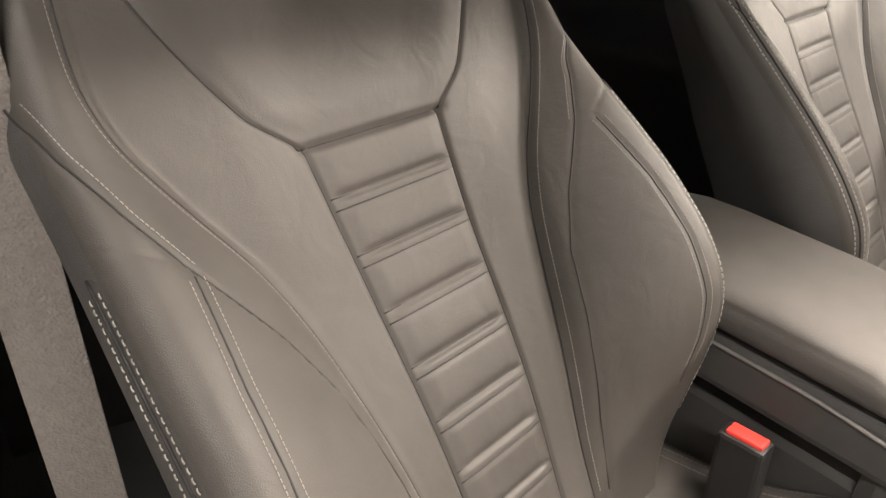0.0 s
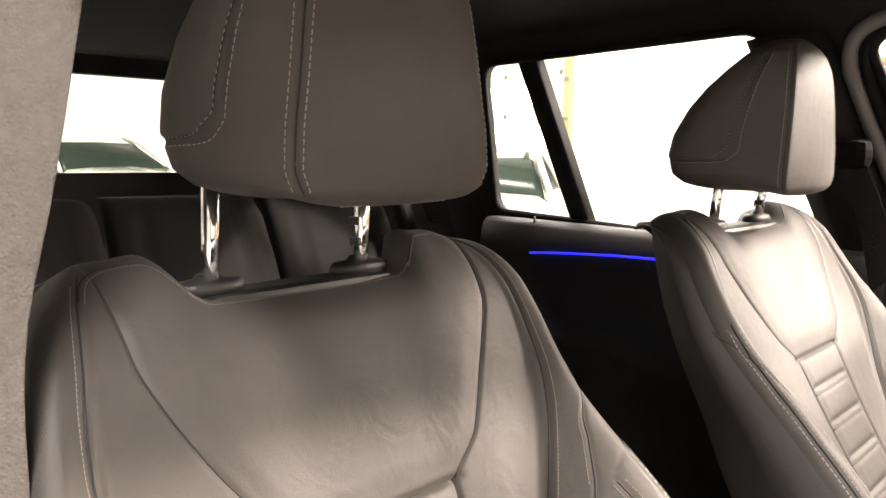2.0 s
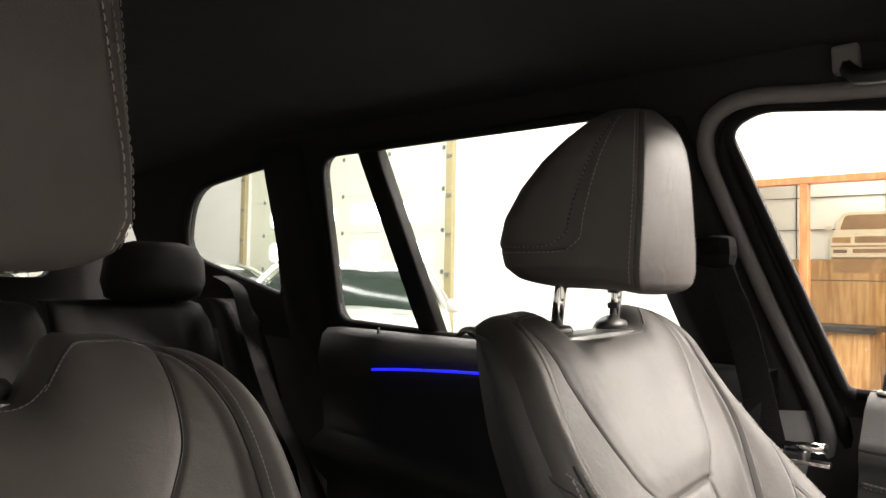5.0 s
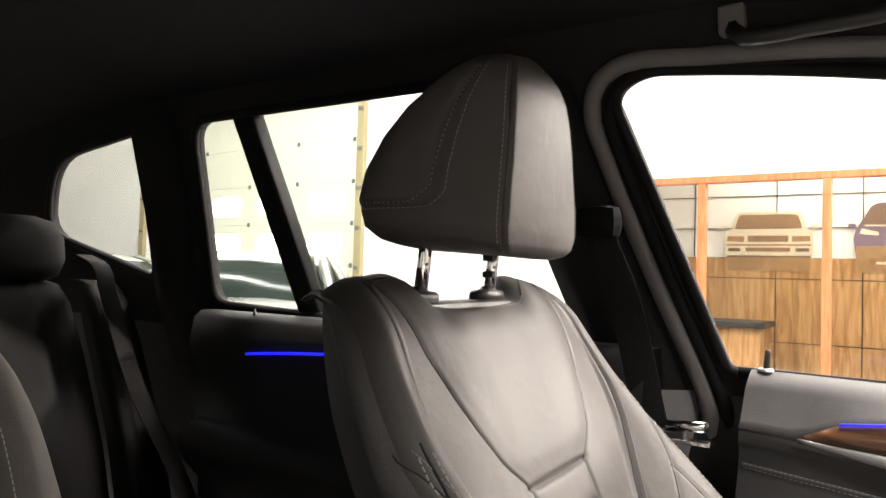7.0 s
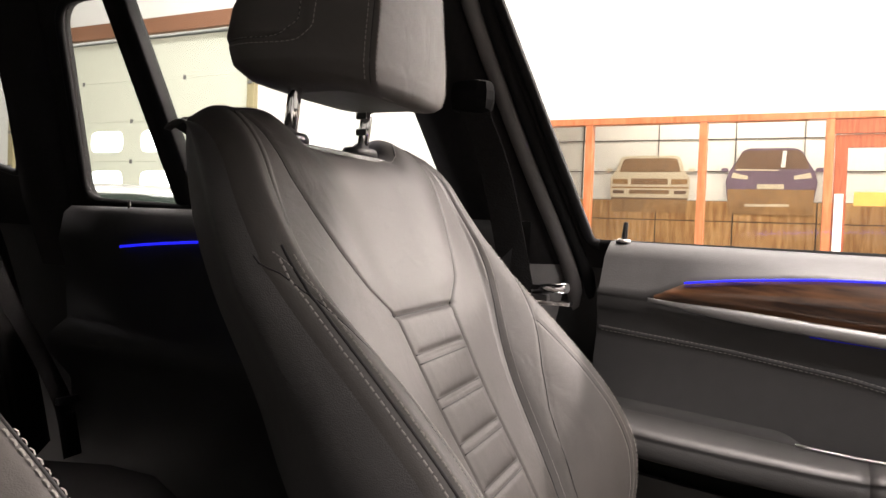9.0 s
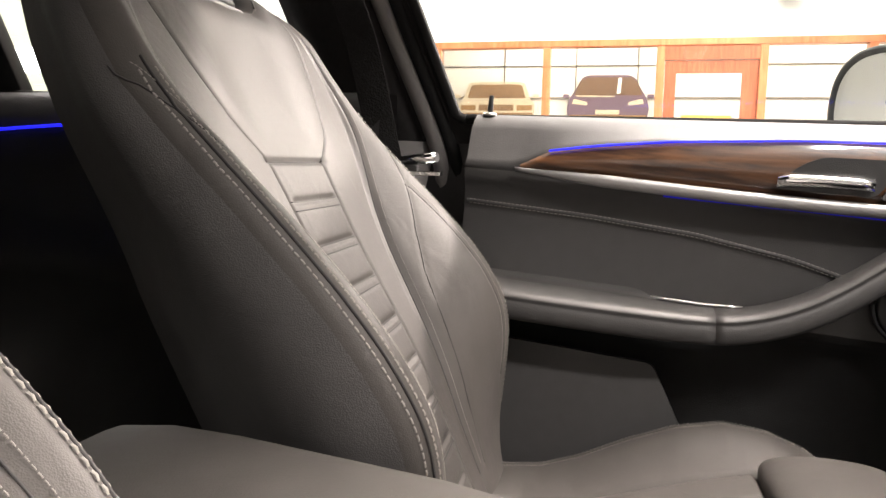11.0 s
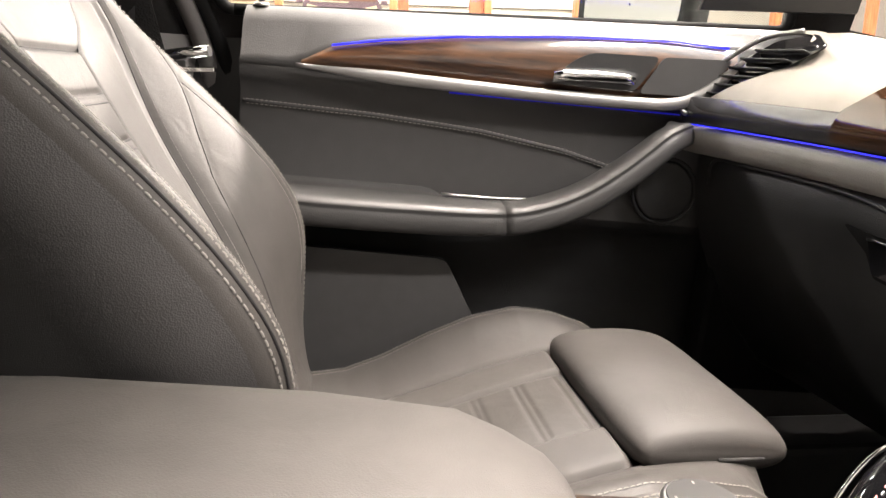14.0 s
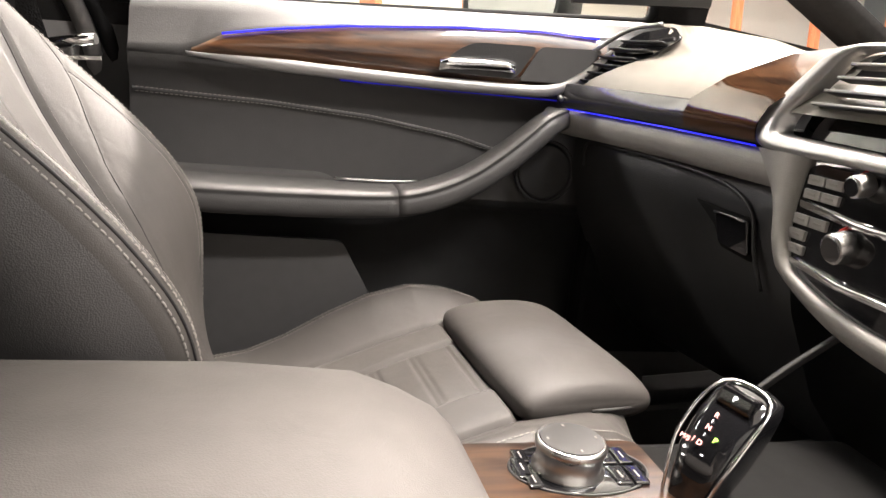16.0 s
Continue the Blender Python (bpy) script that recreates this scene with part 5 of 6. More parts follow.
holed("vent_backing", rounded(vent, 0.01), [], lambda x, z, d: vent3(x, z, d - 0.02), 0.004, GLOSS_BLACK, dash, "black vent shaft")
tube("vent_frame", catmull([vent3(x, z, 0.004) for x, z in ((0.685, 1.058), (0.705, 1.066), (0.714, 1.09), (0.702, 1.13), (0.662, 1.167), (0.60, 1.177))], 0.01), 0.0036, BRUSHED, dash, "aluminium vent frame", 8)
for k in range(7):
    z = 1.076 + 0.0125 * k
    xa = lut([(1.058, 0.705), (1.088, 0.655), (1.125, 0.612), (1.158, 0.568)], z) + 0.004
    xb = lut([(1.058, 0.708), (1.09, 0.71), (1.13, 0.698), (1.166, 0.66)], z) - 0.002
    if xb - xa > 0.01:
        strip("slat", [vent3(xa, z, -0.009), vent3((xa + xb) / 2, z, -0.006), vent3(xb - 0.004, z, -0.009)], 0.010, 0.0025, PLASTIC, dash, "", (0, 0.9, 0.3))
# centre vents in their silver frame
cv = [(0.285, 1.052), (0.292, 1.075), (0.235, 1.142), (0.205, 1.150), (-0.16, 1.150), (-0.16, 1.045), (0.262, 1.043)]
inner = [(0.255, 1.060), (0.255, 1.078), (0.212, 1.136), (0.195, 1.144), (0.02, 1.144), (0.02, 1.056)]


def cv3(x, z, d):
    return da(x, face_y(0.25) + 0.008 - 0.30 * (z - 1.045) + d, z)


def edge_at(poly, a, cx=0.15, cz=1.098):
    """Where a ray from the vents' middle meets an outline."""
    dx, dz = math.cos(a), math.sin(a)
    for (x0, z0), (x1, z1) in zip(poly, poly[1:] + poly[:1]):
        ex, ez = x1 - x0, z1 - z0
        den = dx * ez - dz * ex
        if abs(den) < 1e-9:
            continue
        k = ((x0 - cx) * ez - (z0 - cz) * ex) / den
        q = ((x0 - cx) * dz - (z0 - cz) * dx) / den
        if k > 0 and -1e-6 <= q <= 1.000001:
            return cx + k * dx, cz + k * dz
    return cx, cz


outer_line, inner_line = [tuple(p) for p in rounded(cv, 0.022, 8)], [tuple(p) for p in rounded(inner, 0.016, 8)]
rings = []
for a in np.linspace(0, 2 * math.pi, 181):
    (xo, zo), (xi, zi) = edge_at(outer_line, a), edge_at(inner_line, a)
    ring = [cv3(xo, zo, -0.016)]
    for f, d in ((0.0, 0.001), (0.06, 0.005), (0.20, 0.008), (0.50, 0.009), (0.80, 0.007), (0.93, 0.002), (1.0, -0.014)):
        ring.append(cv3(xo + (xi - xo) * f, zo + (zi - zo) * f, d))
    rings.append(ring)
loft("vent_surround", rings, SILVER_TRIM, dash, "rounded satin silver surround of the centre vents", caps=False, closed=False)
holed("vent_backing", rounded(inner, 0.012), [], lambda x, z, d: cv3(x, z, d - 0.03), 0.004, GLOSS_BLACK, dash, "black vent shaft")
for k in range(4):
    z = 1.092 + 0.0125 * k
    xr = lut([(1.068, 0.235), (1.082, 0.228), (1.132, 0.192)], z)
    strip("slat", [cv3(0.04, z, 0.0), cv3(xr, z, 0.0)], 0.016, 0.003, DIMMED_TRIM, dash, "", (0, 0.95, 0.2))
    strip("slat_edge", [cv3(0.04, z + 0.0015, 0.009), cv3(xr - 0.002, z + 0.0015, 0.009)], 0.003, 0.0022, BRUSHED, dash, "bright slat edge", (0, 0.95, 0.2))
cyl_part("vent_wheel", cv3(0.12, 1.076, -0.004), cv3(0.09, 1.076, -0.004), 0.009, 0.009, CHROME, dash, 16)
# centre stack: gloss panel, two rotary knobs, rows of keys
stack = empty("centre_stack", (0.055, -0.80, 0.96), "gloss black control panel with two rotary knobs", "control panel")
stand(stack, (0.0672, -0.7568, 0.9042), (4.34, -1.5, -1.67), 0.98)


def cs(x, z, d=0.0):
    return Vector((x - 0.1, -0.795 - d * 0.95 + 0.80 - 0.20 * (1.04 - z) * -0.6 + 0.0, z - 0.96 + d * 0.2))


def cs3(x, z, d):
    return cs(x, z, -d)


holed("panel", rounded([(0.243, 1.040), (0.243, 0.985), (0.232, 0.955), (0.205, 0.935), (0.10, 0.918), (-0.15, 0.918), (-0.15, 1.040)], 0.012), [], cs3, 0.006, GLOSS_BLACK, stack, "gloss black front panel")
rim_in = catmull([cs(0.243, 1.043, -0.006), cs(0.242, 0.99, -0.006), cs(0.232, 0.957, -0.006), cs(0.205, 0.937, -0.006), cs(0.10, 0.920, -0.006), cs(-0.15, 0.920, -0.006)], 0.006)
rim_out = catmull([cs(0.330, 1.043, -0.002), cs(0.282, 1.0, -0.002), cs(0.262, 0.957, -0.002), cs(0.230, 0.928, -0.002), cs(0.11, 0.897, -0.002), cs(-0.15, 0.894, -0.002)], 0.006)
m_rim = 60
pick = lambda c, k: c[int(round(k * (len(c) - 1) / (m_rim - 1)))]
rings = []
for k in range(m_rim):
    a, b = pick(rim_in, k), pick(rim_out, k)
    lift = Vector((0, 0.010, 0.003))
    rings.append([a + Vector((0, -0.006, 0)), a + lift * 0.7, a.lerp(b, 0.3) + lift * 1.1, a.lerp(b, 0.6) + lift, a.lerp(b, 0.9) + lift * 0.5, b, b + Vector((0.004, -0.03, -0.004))])
loft("bezel", rings, BRIGHTENED_GREY, stack, "grey padded bezel flowing round the panel, brightened as if lit", closed=False)
for z0, x0, r in ((1.034, 0.168, 0.0105), (0.980, 0.168, 0.0145)):
    k0 = cyl_part("rotary_knob", cs(x0, z0, -0.006), cs(x0, z0, -0.024), r, r * 0.93, ALU, stack, 28, "ribbed aluminium rotary knob", 0.002)
    cyl_part("knob_cap", cs(x0, z0, -0.0235), cs(x0, z0, -0.0252), r * 0.76, r * 0.73, GLOSS_BLACK, k0, 24, "black knob cap")
    tube("knob_ring", [cs(x0 + r * 1.12 * math.cos(t), z0 + r * 1.12 * math.sin(t), -0.008) for t in np.linspace(-1.2, 1.2, 14)], 0.0012, RED, k0, "red ring segment", 5)
for z0, h, xs in ((1.027, 0.010, (0.226, 0.203)), (1.014, 0.010, (0.226, 0.203)), (0.990, 0.011, (0.229, 0.207)), (0.976, 0.011, (0.229,)), (0.963, 0.010, (0.225,))):
    for x0 in xs:
        b = part("key", box(bmesh.new(), -0.0105, 0.0105, -0.002, 0.002, -h / 2 + 0.0006, h / 2 - 0.0006, 0.001), BRIGHTENED_GREY, stack)
        b.location = cs(x0, z0, -0.0075)
        mk = part("key_mark", box(bmesh.new(), -0.005, 0.005, -0.0004, 0.0004, -0.0011, 0.0011), THREAD, b)
        mk.location = (0, 0.0022, 0)
for z0, x1 in ((1.003, 0.235), (0.951, 0.225)):
    strip("chrome_bar", [cs(x1, z0 + 0.002, -0.009), cs(0.16, z0 - 0.003, -0.012), cs(-0.14, z0 - 0.004, -0.012)], 0.0065, 0.004, CHROME, stack, "chrome bar", (0, 0.2, 0.95))

# ---------- centre console ----------
console = empty("centre_console", (0, -0.4, 0.6), "centre console with walnut lid trim and black sides", "console")
stand(console, (0.0339, -0.3381, 0.5808), (4.34, -1.5, -1.67), 0.98)
box_part("console_body", -0.115, 0.082, -0.48, 0.75, -0.20, 0.165, SOFT, console, 0.015, "black console body")
holed("walnut_lid", rounded([(-0.12, -0.592), (0.086, -0.592), (0.086, -0.44), (-0.125, -0.44)], 0.012), [], lambda x, y, d: (x, y + 0.4, 0.208 + d), 0.012, WALNUT_LID, console, "glossy walnut console top")
box_part("console_top", -0.122, 0.084, -0.40, 0.02, 0.10, 0.207, SOFT, console, 0.02)
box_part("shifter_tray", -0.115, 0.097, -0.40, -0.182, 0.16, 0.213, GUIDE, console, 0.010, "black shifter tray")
# armrest
rest = empty("console_armrest", (-0.042, -0.2, 0.85), "padded leather armrest lid of the centre console", "armrest")
stand(rest, (-0.0101, -0.1595, 0.851), (4.95, -1.54, -0.51), 0.98)
rings = []
for y, top, half in ((-0.230, -0.002, 0.060), (-0.226, 0.008, 0.078), (-0.215, 0.018, 0.088), (-0.190, 0.032, 0.093), (-0.16, 0.044, 0.095), (-0.08, 0.050, 0.096), (0.06, 0.050, 0.096), (0.11, 0.047, 0.096), (0.145, 0.040, 0.094), (0.165, 0.024, 0.088), (0.175, 0.0, 0.07)):
    ring = []
    for k in range(64):
        t = 2 * math.pi * k / 64
        c1, s1 = math.cos(t), math.sin(t)
        zq = (top - 0.012) / 2 + (top + 0.012) / 2 * math.copysign(abs(s1) ** 0.55, s1)
        ring.append(Vector(((half - groove(zq - 0.030, 0.003, 0.0028)) * math.copysign(abs(c1) ** 0.5, c1), y, (top - 0.012) / 2 + (top + 0.012) / 2 * math.copysign(abs(s1) ** 0.55, s1))))
    rings.append(ring)
loft("lid", rings, LID_LEATHER, rest, "smooth black leather lid")
box_part("lid_base", -0.090, 0.090, -0.220, 0.16, -0.075, -0.010, SOFT, rest, 0.01)
for sx in (-1, 1):
    tube("edge_line", [Vector((sx * 0.0915, y, -0.020 - 0.01 * smooth01((-0.1 - y) / 0.15))) for y in np.linspace(-0.213, 0.15, 14)], 0.0022, GREY_PLASTIC, rest, "thin grey edge line", 6)
# rotary controller
knob = empty("rotary_controller", (0.045, -0.517, 0.8215), "aluminium rotary controller with touch pad on the console", "controller")
stand(knob, (0.071, -0.472, 0.7876), (4.34, -1.5, -1.67), 0.86)
rings = []
for r, z in ((0.030, 0.0), (0.0305, 0.004), (0.028, 0.006), (0.0272, 0.019), (0.0295, 0.0215), (0.030, 0.025), (0.0285, 0.0275), (0.0275, 0.028)):
    rings.append([Vector((r * math.cos(t), r * math.sin(t), z)) for t in (2 * math.pi * k / 48 for k in range(48))])
loft("knob_body", rings, ALU, knob, "satin aluminium ring")
cyl_part("touch_pad", (0, 0, 0.0278), (0, 0, 0.0292), 0.0268, 0.0262, TOUCH, knob, 40, "dark touch surface")
for a in range(4):
    part("arrow_mark", box(bmesh.new(), -0.0016, 0.0016, -0.0008, 0.0008, 0.0291, 0.0296), THREAD, knob).location = (0.021 * math.cos(a * math.pi / 2), 0.021 * math.sin(a * math.pi / 2), 0)
for x0, y0, w, h in ((0.0, 0.040, 0.03, 0.012), (0.018, 0.036, 0.02, 0.012), (-0.018, 0.036, 0.02, 0.012), (0.015, -0.040, 0.026, 0.013), (-0.015, -0.040, 0.026, 0.013), (0.015, -0.055, 0.026, 0.013), (-0.015, -0.055, 0.026, 0.013)):
    key = box_part("key", x0 - w / 2, x0 + w / 2, y0 - h / 2, y0 + h / 2, 0.0, 0.004, GLOSS_BLACK, knob, 0.0015)
    box_part("key_mark", x0 - 0.005, x0 + 0.005, y0 - 0.0007, y0 + 0.0007, 0.0038, 0.0044, THREAD, key, 0)
loft("surround", [[Vector((a * math.copysign(abs(math.cos(t)) ** 0.8, math.cos(t)), b * math.copysign(abs(math.sin(t)) ** 0.8, math.sin(t)) - 0.01, z)) for t in (2 * math.pi * k / 40 for k in range(40))] for a, b, z in ((0.038, 0.058, -0.002), (0.038, 0.058, 0.0010), (0.036, 0.056, 0.002))], GLOSS_BLACK, knob, "gloss black surround")
tube("key_frame", [Vector((0.039 * math.cos(t), 0.060 * math.sin(t) - 0.01, 0.001)) for t in np.linspace(0, 2 * math.pi, 33)], 0.0012, PLASTIC, knob, "thin black frame", 6)
# padded edge running from the console up to the stack
strip("console_edge", catmull([Vector((0.112, -0.28, 0.215)), Vector((0.112, -0.33, 0.262)), Vector((0.108, -0.40, 0.315))], 0.01), 0.005, 0.006, PLASTIC, console, "padded console edge", (1, 0, 0))
# gear selector
gear = empty("gear_selector", (0.012, -0.600, 0.803), "black gear selector with chrome edge and lit letters", "gear selector")
stand(gear, (0.0347, -0.5487, 0.7646), (19.4, -9.1, 21.9), 0.843)
prof = [(-0.03, 0.000, 0.015, 0.016), (0.0, 0.003, 0.016, 0.018), (0.03, 0.006, 0.021, 0.021), (0.055, 0.005, 0.0255, 0.023), (0.085, -0.003, 0.027, 0.022), (0.105, -0.011, 0.0255, 0.019), (0.114, -0.016, 0.022, 0.014), (0.118, -0.018, 0.012, 0.007)]
rings = []
for z, y, hx, hy in prof:
    rings.append([Vector((hx * math.copysign(abs(math.cos(t)) ** 0.55, math.cos(t)), y + hy * math.copysign(abs(math.sin(t)) ** 0.55, math.sin(t)), z)) for t in (2 * math.pi * k / 36 for k in range(36))])
loft("lever", rings, GLOSS_BLACK, gear, "gloss black lever")
edge = [(-0.0165, 0.0205, 0.0), (-0.0215, 0.0265, 0.035), (-0.0258, 0.0270, 0.06), (-0.0270, 0.017, 0.088), (-0.0245, 0.004, 0.108), (-0.016, -0.004, 0.1165), (0, -0.007, 0.1185), (0.016, -0.004, 0.1165), (0.0245, 0.004, 0.108), (0.0270, 0.017, 0.088), (0.0258, 0.0270, 0.06), (0.0215, 0.0265, 0.035), (0.0165, 0.0205, 0.0)]
tube("chrome_edge", catmull([Vector(p) for p in edge], 0.006), 0.0016, CHROME, gear, "chrome edge", 8)
box_part("park_button", -0.016, 0.016, -0.006, 0.014, 0.098, 0.1125, GLOSS_BLACK, gear, 0.003, "dark park button").rotation_euler = (radians(0), 0, 0)


def letter(text, place, size, mat, parent, m):
    cu = bpy.data.curves.new("lettering", "FONT")
    cu.body, cu.size, cu.extrude, cu.align_x, cu.align_y = text, size, 0.0002, "CENTER", "CENTER"
    tmp = bpy.data.objects.new("lettering", cu)
    me = bpy.data.meshes.new_from_object(tmp)
    bpy.data.objects.remove(tmp)
    me.materials.clear()
    me.materials.append(mat)
    ob = new("lettering", me)
    ob.parent = parent
    ob.matrix_basis = Matrix.Translation(place) @ m
    return ob


LIT_RED = glow_material("red_backlight", (1.0, 0.42, 0.36), 0.8)
LIT_GREEN = glow_material("green_backlight", (0.5, 1.0, 0.1), 1.6)
LIT_WHITE = glow_material("white_backlight", (1, 0.95, 0.9), 1.0)
FACE = pose(0, 0, 0, 72, 0, 180)
def gf(x, z):
    return Vector((x, lut([(0.03, 0.0285), (0.055, 0.0292), (0.085, 0.0205), (0.105, 0.0092)], z), z))
for txt, x, z, s, m in (("R", 0.0058, 0.0884, 0.0064, LIT_RED), ("I", 0.0058, 0.083, 0.004, LIT_WHITE), ("N", 0.0058, 0.0773, 0.0064, LIT_RED), ("I", 0.0057, 0.071, 0.004, LIT_WHITE), ("D", 0.0055, 0.0637, 0.0064, LIT_RED), ("M/S", 0.0180, 0.0617, 0.0058, LIT_RED), ("I", 0.0112, 0.0640, 0.006, LIT_RED), ("P", -0.0045, 0.0712, 0.0066, LIT_GREEN), ("+", 0.0139, 0.0552, 0.0066, LIT_WHITE), ("-", 0.0122, 0.0495, 0.009, LIT_WHITE), ("-", -0.0015, 0.0573, 0.009, LIT_WHITE)):
    letter(txt, gf(x, z), s, m, gear, FACE)
letter("P", Vector((0.0, 0.0148, 0.1062)), 0.0068, LIT_WHITE, gear, pose(0, 0, 0, 90, 0, 180))

# seat belt buckle beside the driver's seat
buckle = empty("belt_buckle", (-0.15, -0.25, 0.735), "black belt buckle with a red release button", "buckle")
stand(buckle, (-0.1315, -0.2397, 0.7475), (0, 0, 0), 0.804)
part("housing", box(bmesh.new(), -0.016, 0.016, -0.03, 0.03, -0.10, 0.022, 0.006), PLASTIC, buckle)
part("release_button", box(bmesh.new(), -0.011, 0.011, -0.025, 0.022, 0.018, 0.027, 0.003), RED, buckle, "red release button")

# ---------- hall ----------
XW = 6.9
floor = tagged(box_part("floor", -9, 13, -9, 15, -0.2, 0.0, FLOOR, None, 0), "grey polished hall floor under the cars", "floor", "", "structure")
ceiling = tagged(box_part("ceiling", -9, 13, -9, 15, 5.8, 6.0, CEILING, None, 0), "white hall ceiling", "ceiling", "", "structure")
wall_south = tagged(box_part("wall_south", -9.2, 13, -9.2, -9, 0, 6, GREY_WALL, None, 0), "grey hall wall", "wall", "", "structure")
wall_north = tagged(box_part("wall_north", -9.2, 13, 15, 15.2, 0, 6, WHITE_WALL, None, 0), "white hall wall", "wall", "", "structure")
wall_west = tagged(box_part("wall_west", -9.2, -9, -9, 15, 0, 6, GREY_WALL, None, 0), "grey hall wall", "wall", "", "structure")
wall_east = tagged(holed("wall_east", [(-9, 0), (15, 0), (15, 6), (-9, 6)], [[(-8.0, 0.02), (2.66, 0.02), (2.66, 2.29), (-8.0, 2.29)], [(5.88, 0.02), (10.34, 0.02), (10.34, 3.60), (5.88, 3.60)]], lambda y, z, d: (XW + d, y, z), 0.25, WHITE_WALL), "white hall wall with partition and shutter openings", "wall", "", "structure")
for lx, ly, wx, wy in ((-3.4, -3.8, 0.2, 2.0), (0.6, 7.0, 0.2, 2.0), (4.2, 5.0, 0.2, 2.0), (4.2, -1.5, 0.2, 2.0), (0.9, -1.6, 1.8, 0.2)):
    lamp = empty("ceiling_light", (lx, ly, 5.75), "long white ceiling light on the hall ceiling", "lamp", "hall lights")
    box_part("housing", -wx - 0.04, wx + 0.04, -wy - 0.04, wy + 0.04, -0.06, 0.05, WHITE_WALL, lamp, 0.01)
    box_part("diffuser", -wx, wx, -wy, wy, -0.075, -0.062, TUBE, lamp, 0.004, "glowing diffuser")
spot = empty("hall_spotlight", (5.44, -4.14, 5.46), "bright floodlight under the hall ceiling", "lamp", "hall lights")
box_part("housing", -0.44, 0.44, -0.19, 0.19, 0.02, 0.14, GREY_PLASTIC, spot, 0.01).rotation_euler = (radians(50), 0, radians(54))
box_part("bracket", 0.03, 0.09, -0.09, -0.03, 0.10, 0.345, GREY_PLASTIC, spot, 0.006)
flood = stand(empty("wall_floodlight", (0, 0, 0), "long floodlight on the wall over the partition", "lamp", "hall lights"), (6.36, -2.64, 2.88), (0, 0, -21.8))
box_part("housing", -0.05, 0.05, -1.22, 1.22, -0.27, 0.27, GREY_PLASTIC, flood, 0.01)
box_part("bracket", 0.04, 0.62, -0.03, 0.03, -0.03, 0.03, GREY_PLASTIC, flood, 0.006)
# sectional door with porthole windows
shutter = tagged(empty("sectional_door", (XW + 0.06, 8.11, 0), "cream sectional hall door with rounded windows", "door"), kind="structure")
for k in range(7):
    z0 = 0.27 + 0.55 * (k - 1)
    z1 = z0 + 0.546
    holes = []
    if k in (3, 4):
        zc = z0 + 0.275
        for c in range(5):
            yc = 6.52 - 8.11 + 0.985 * c
            if yc < 2.1:
                holes.append(rounded([(yc - 0.325, zc - 0.145), (yc + 0.325, zc - 0.145), (yc + 0.325, zc + 0.145), (yc - 0.325, zc + 0.145)], 0.11))
    pan = holed("door_panel", [(-2.225, max(z0, 0.0)), (2.225, max(z0, 0.0)), (2.225, z1), (-2.225, z1)], holes, lambda y, z, d: (d, y, z), 0.04, DOOR_PANEL, shutter)
    for h in holes:
        lo = Vector((sum(p[0] for p in h) / len(h), sum(p[1] for p in h) / len(h)))
        holed("window_pane", h, [], lambda y, z, d: (0.02 + d, y, z), 0.004, DAYLIGHT, pan, "daylit window pane")
    for yb in (-2.08, -1.07, -0.11, 0.86, 1.84):
        part("hinge_bolt", box(bmesh.new(), -0.012, 0.0, yb - 0.025, yb + 0.025, z0 - 0.03, z0 + 0.03, 0.006), GREY_PLASTIC, shutter)
jamb = tagged(empty("door_jamb", (XW, 8.11, 0), "beige steel jambs and brown lintel round the hall door", "door frame"), kind="structure")
for y0, y1 in ((-2.345, -2.228), (2.228, 2.345)):
    box_part("jamb_post", -0.07, 0.0, y0, y1, 0.0, 3.60, JAMB, jamb, 0.006, "beige steel post")
    for z in np.arange(0.3, 3.5, 0.51):
        box_part("bracket", -0.09, -0.068, y0 + 0.02, y1 - 0.02, z, z + 0.04, GREY_PLASTIC, jamb, 0.004)
box_part("lintel", -0.09, -0.003, -2.45, 2.45, 3.60, 3.80, BROWN_STEEL, jamb, 0.008, "brown steel lintel")
# varnished wood partition with glass
part_w = tagged(empty("glazed_partition", (XW, -1.0, 0), "varnished wood partition with large glass panes", "partition"), kind="structure")
posts = [2.64, 1.567, 0.497, -0.545, -1.43, -2.3, -3.3, -4.3, -5.3, -6.3, -7.3]
for y in posts:
    box_part("partition_post", -0.05, 0.06, y + 1 - 0.035, y + 1 + 0.035, 0.0, 2.225, ORANGE_WOOD, part_w, 0.006, "varnished wooden post")
box_part("partition_rail", -0.055, 0.065, -7.0, 3.68, 2.225, 2.29, ORANGE_WOOD, part_w, 0.008, "varnished wooden head rail")
box_part("partition_rail", -0.055, 0.065, -7.0, 3.68, 0.0, 0.12, ORANGE_WOOD, part_w, 0.008, "varnished wooden sole rail")
for a, b in zip(posts, posts[1:]):
    if a == -0.545:
        continue
    g = box_part("pane", 0.0, 0.008, b + 1 + 0.036, a + 1 - 0.036, 0.12, 2.225, SHOW_GLASS, part_w, 0)
    g.visible_shadow = False
odoor = tagged(empty("door_1", (XW, -0.988, 0), "varnished wooden door with a glass light and white handle plate", "door"), kind="structure")
holed("door_leaf", [(-0.40, 0.01), (0.40, 0.01), (0.40, 2.09), (-0.40, 2.09)], [[(-0.27, 0.3), (0.30, 0.3), (0.30, 1.98), (-0.27, 1.98)]], lambda y, z, d: (-0.03 + d, y, z), 0.05, DOOR_WOOD, odoor, "red-brown wooden leaf")
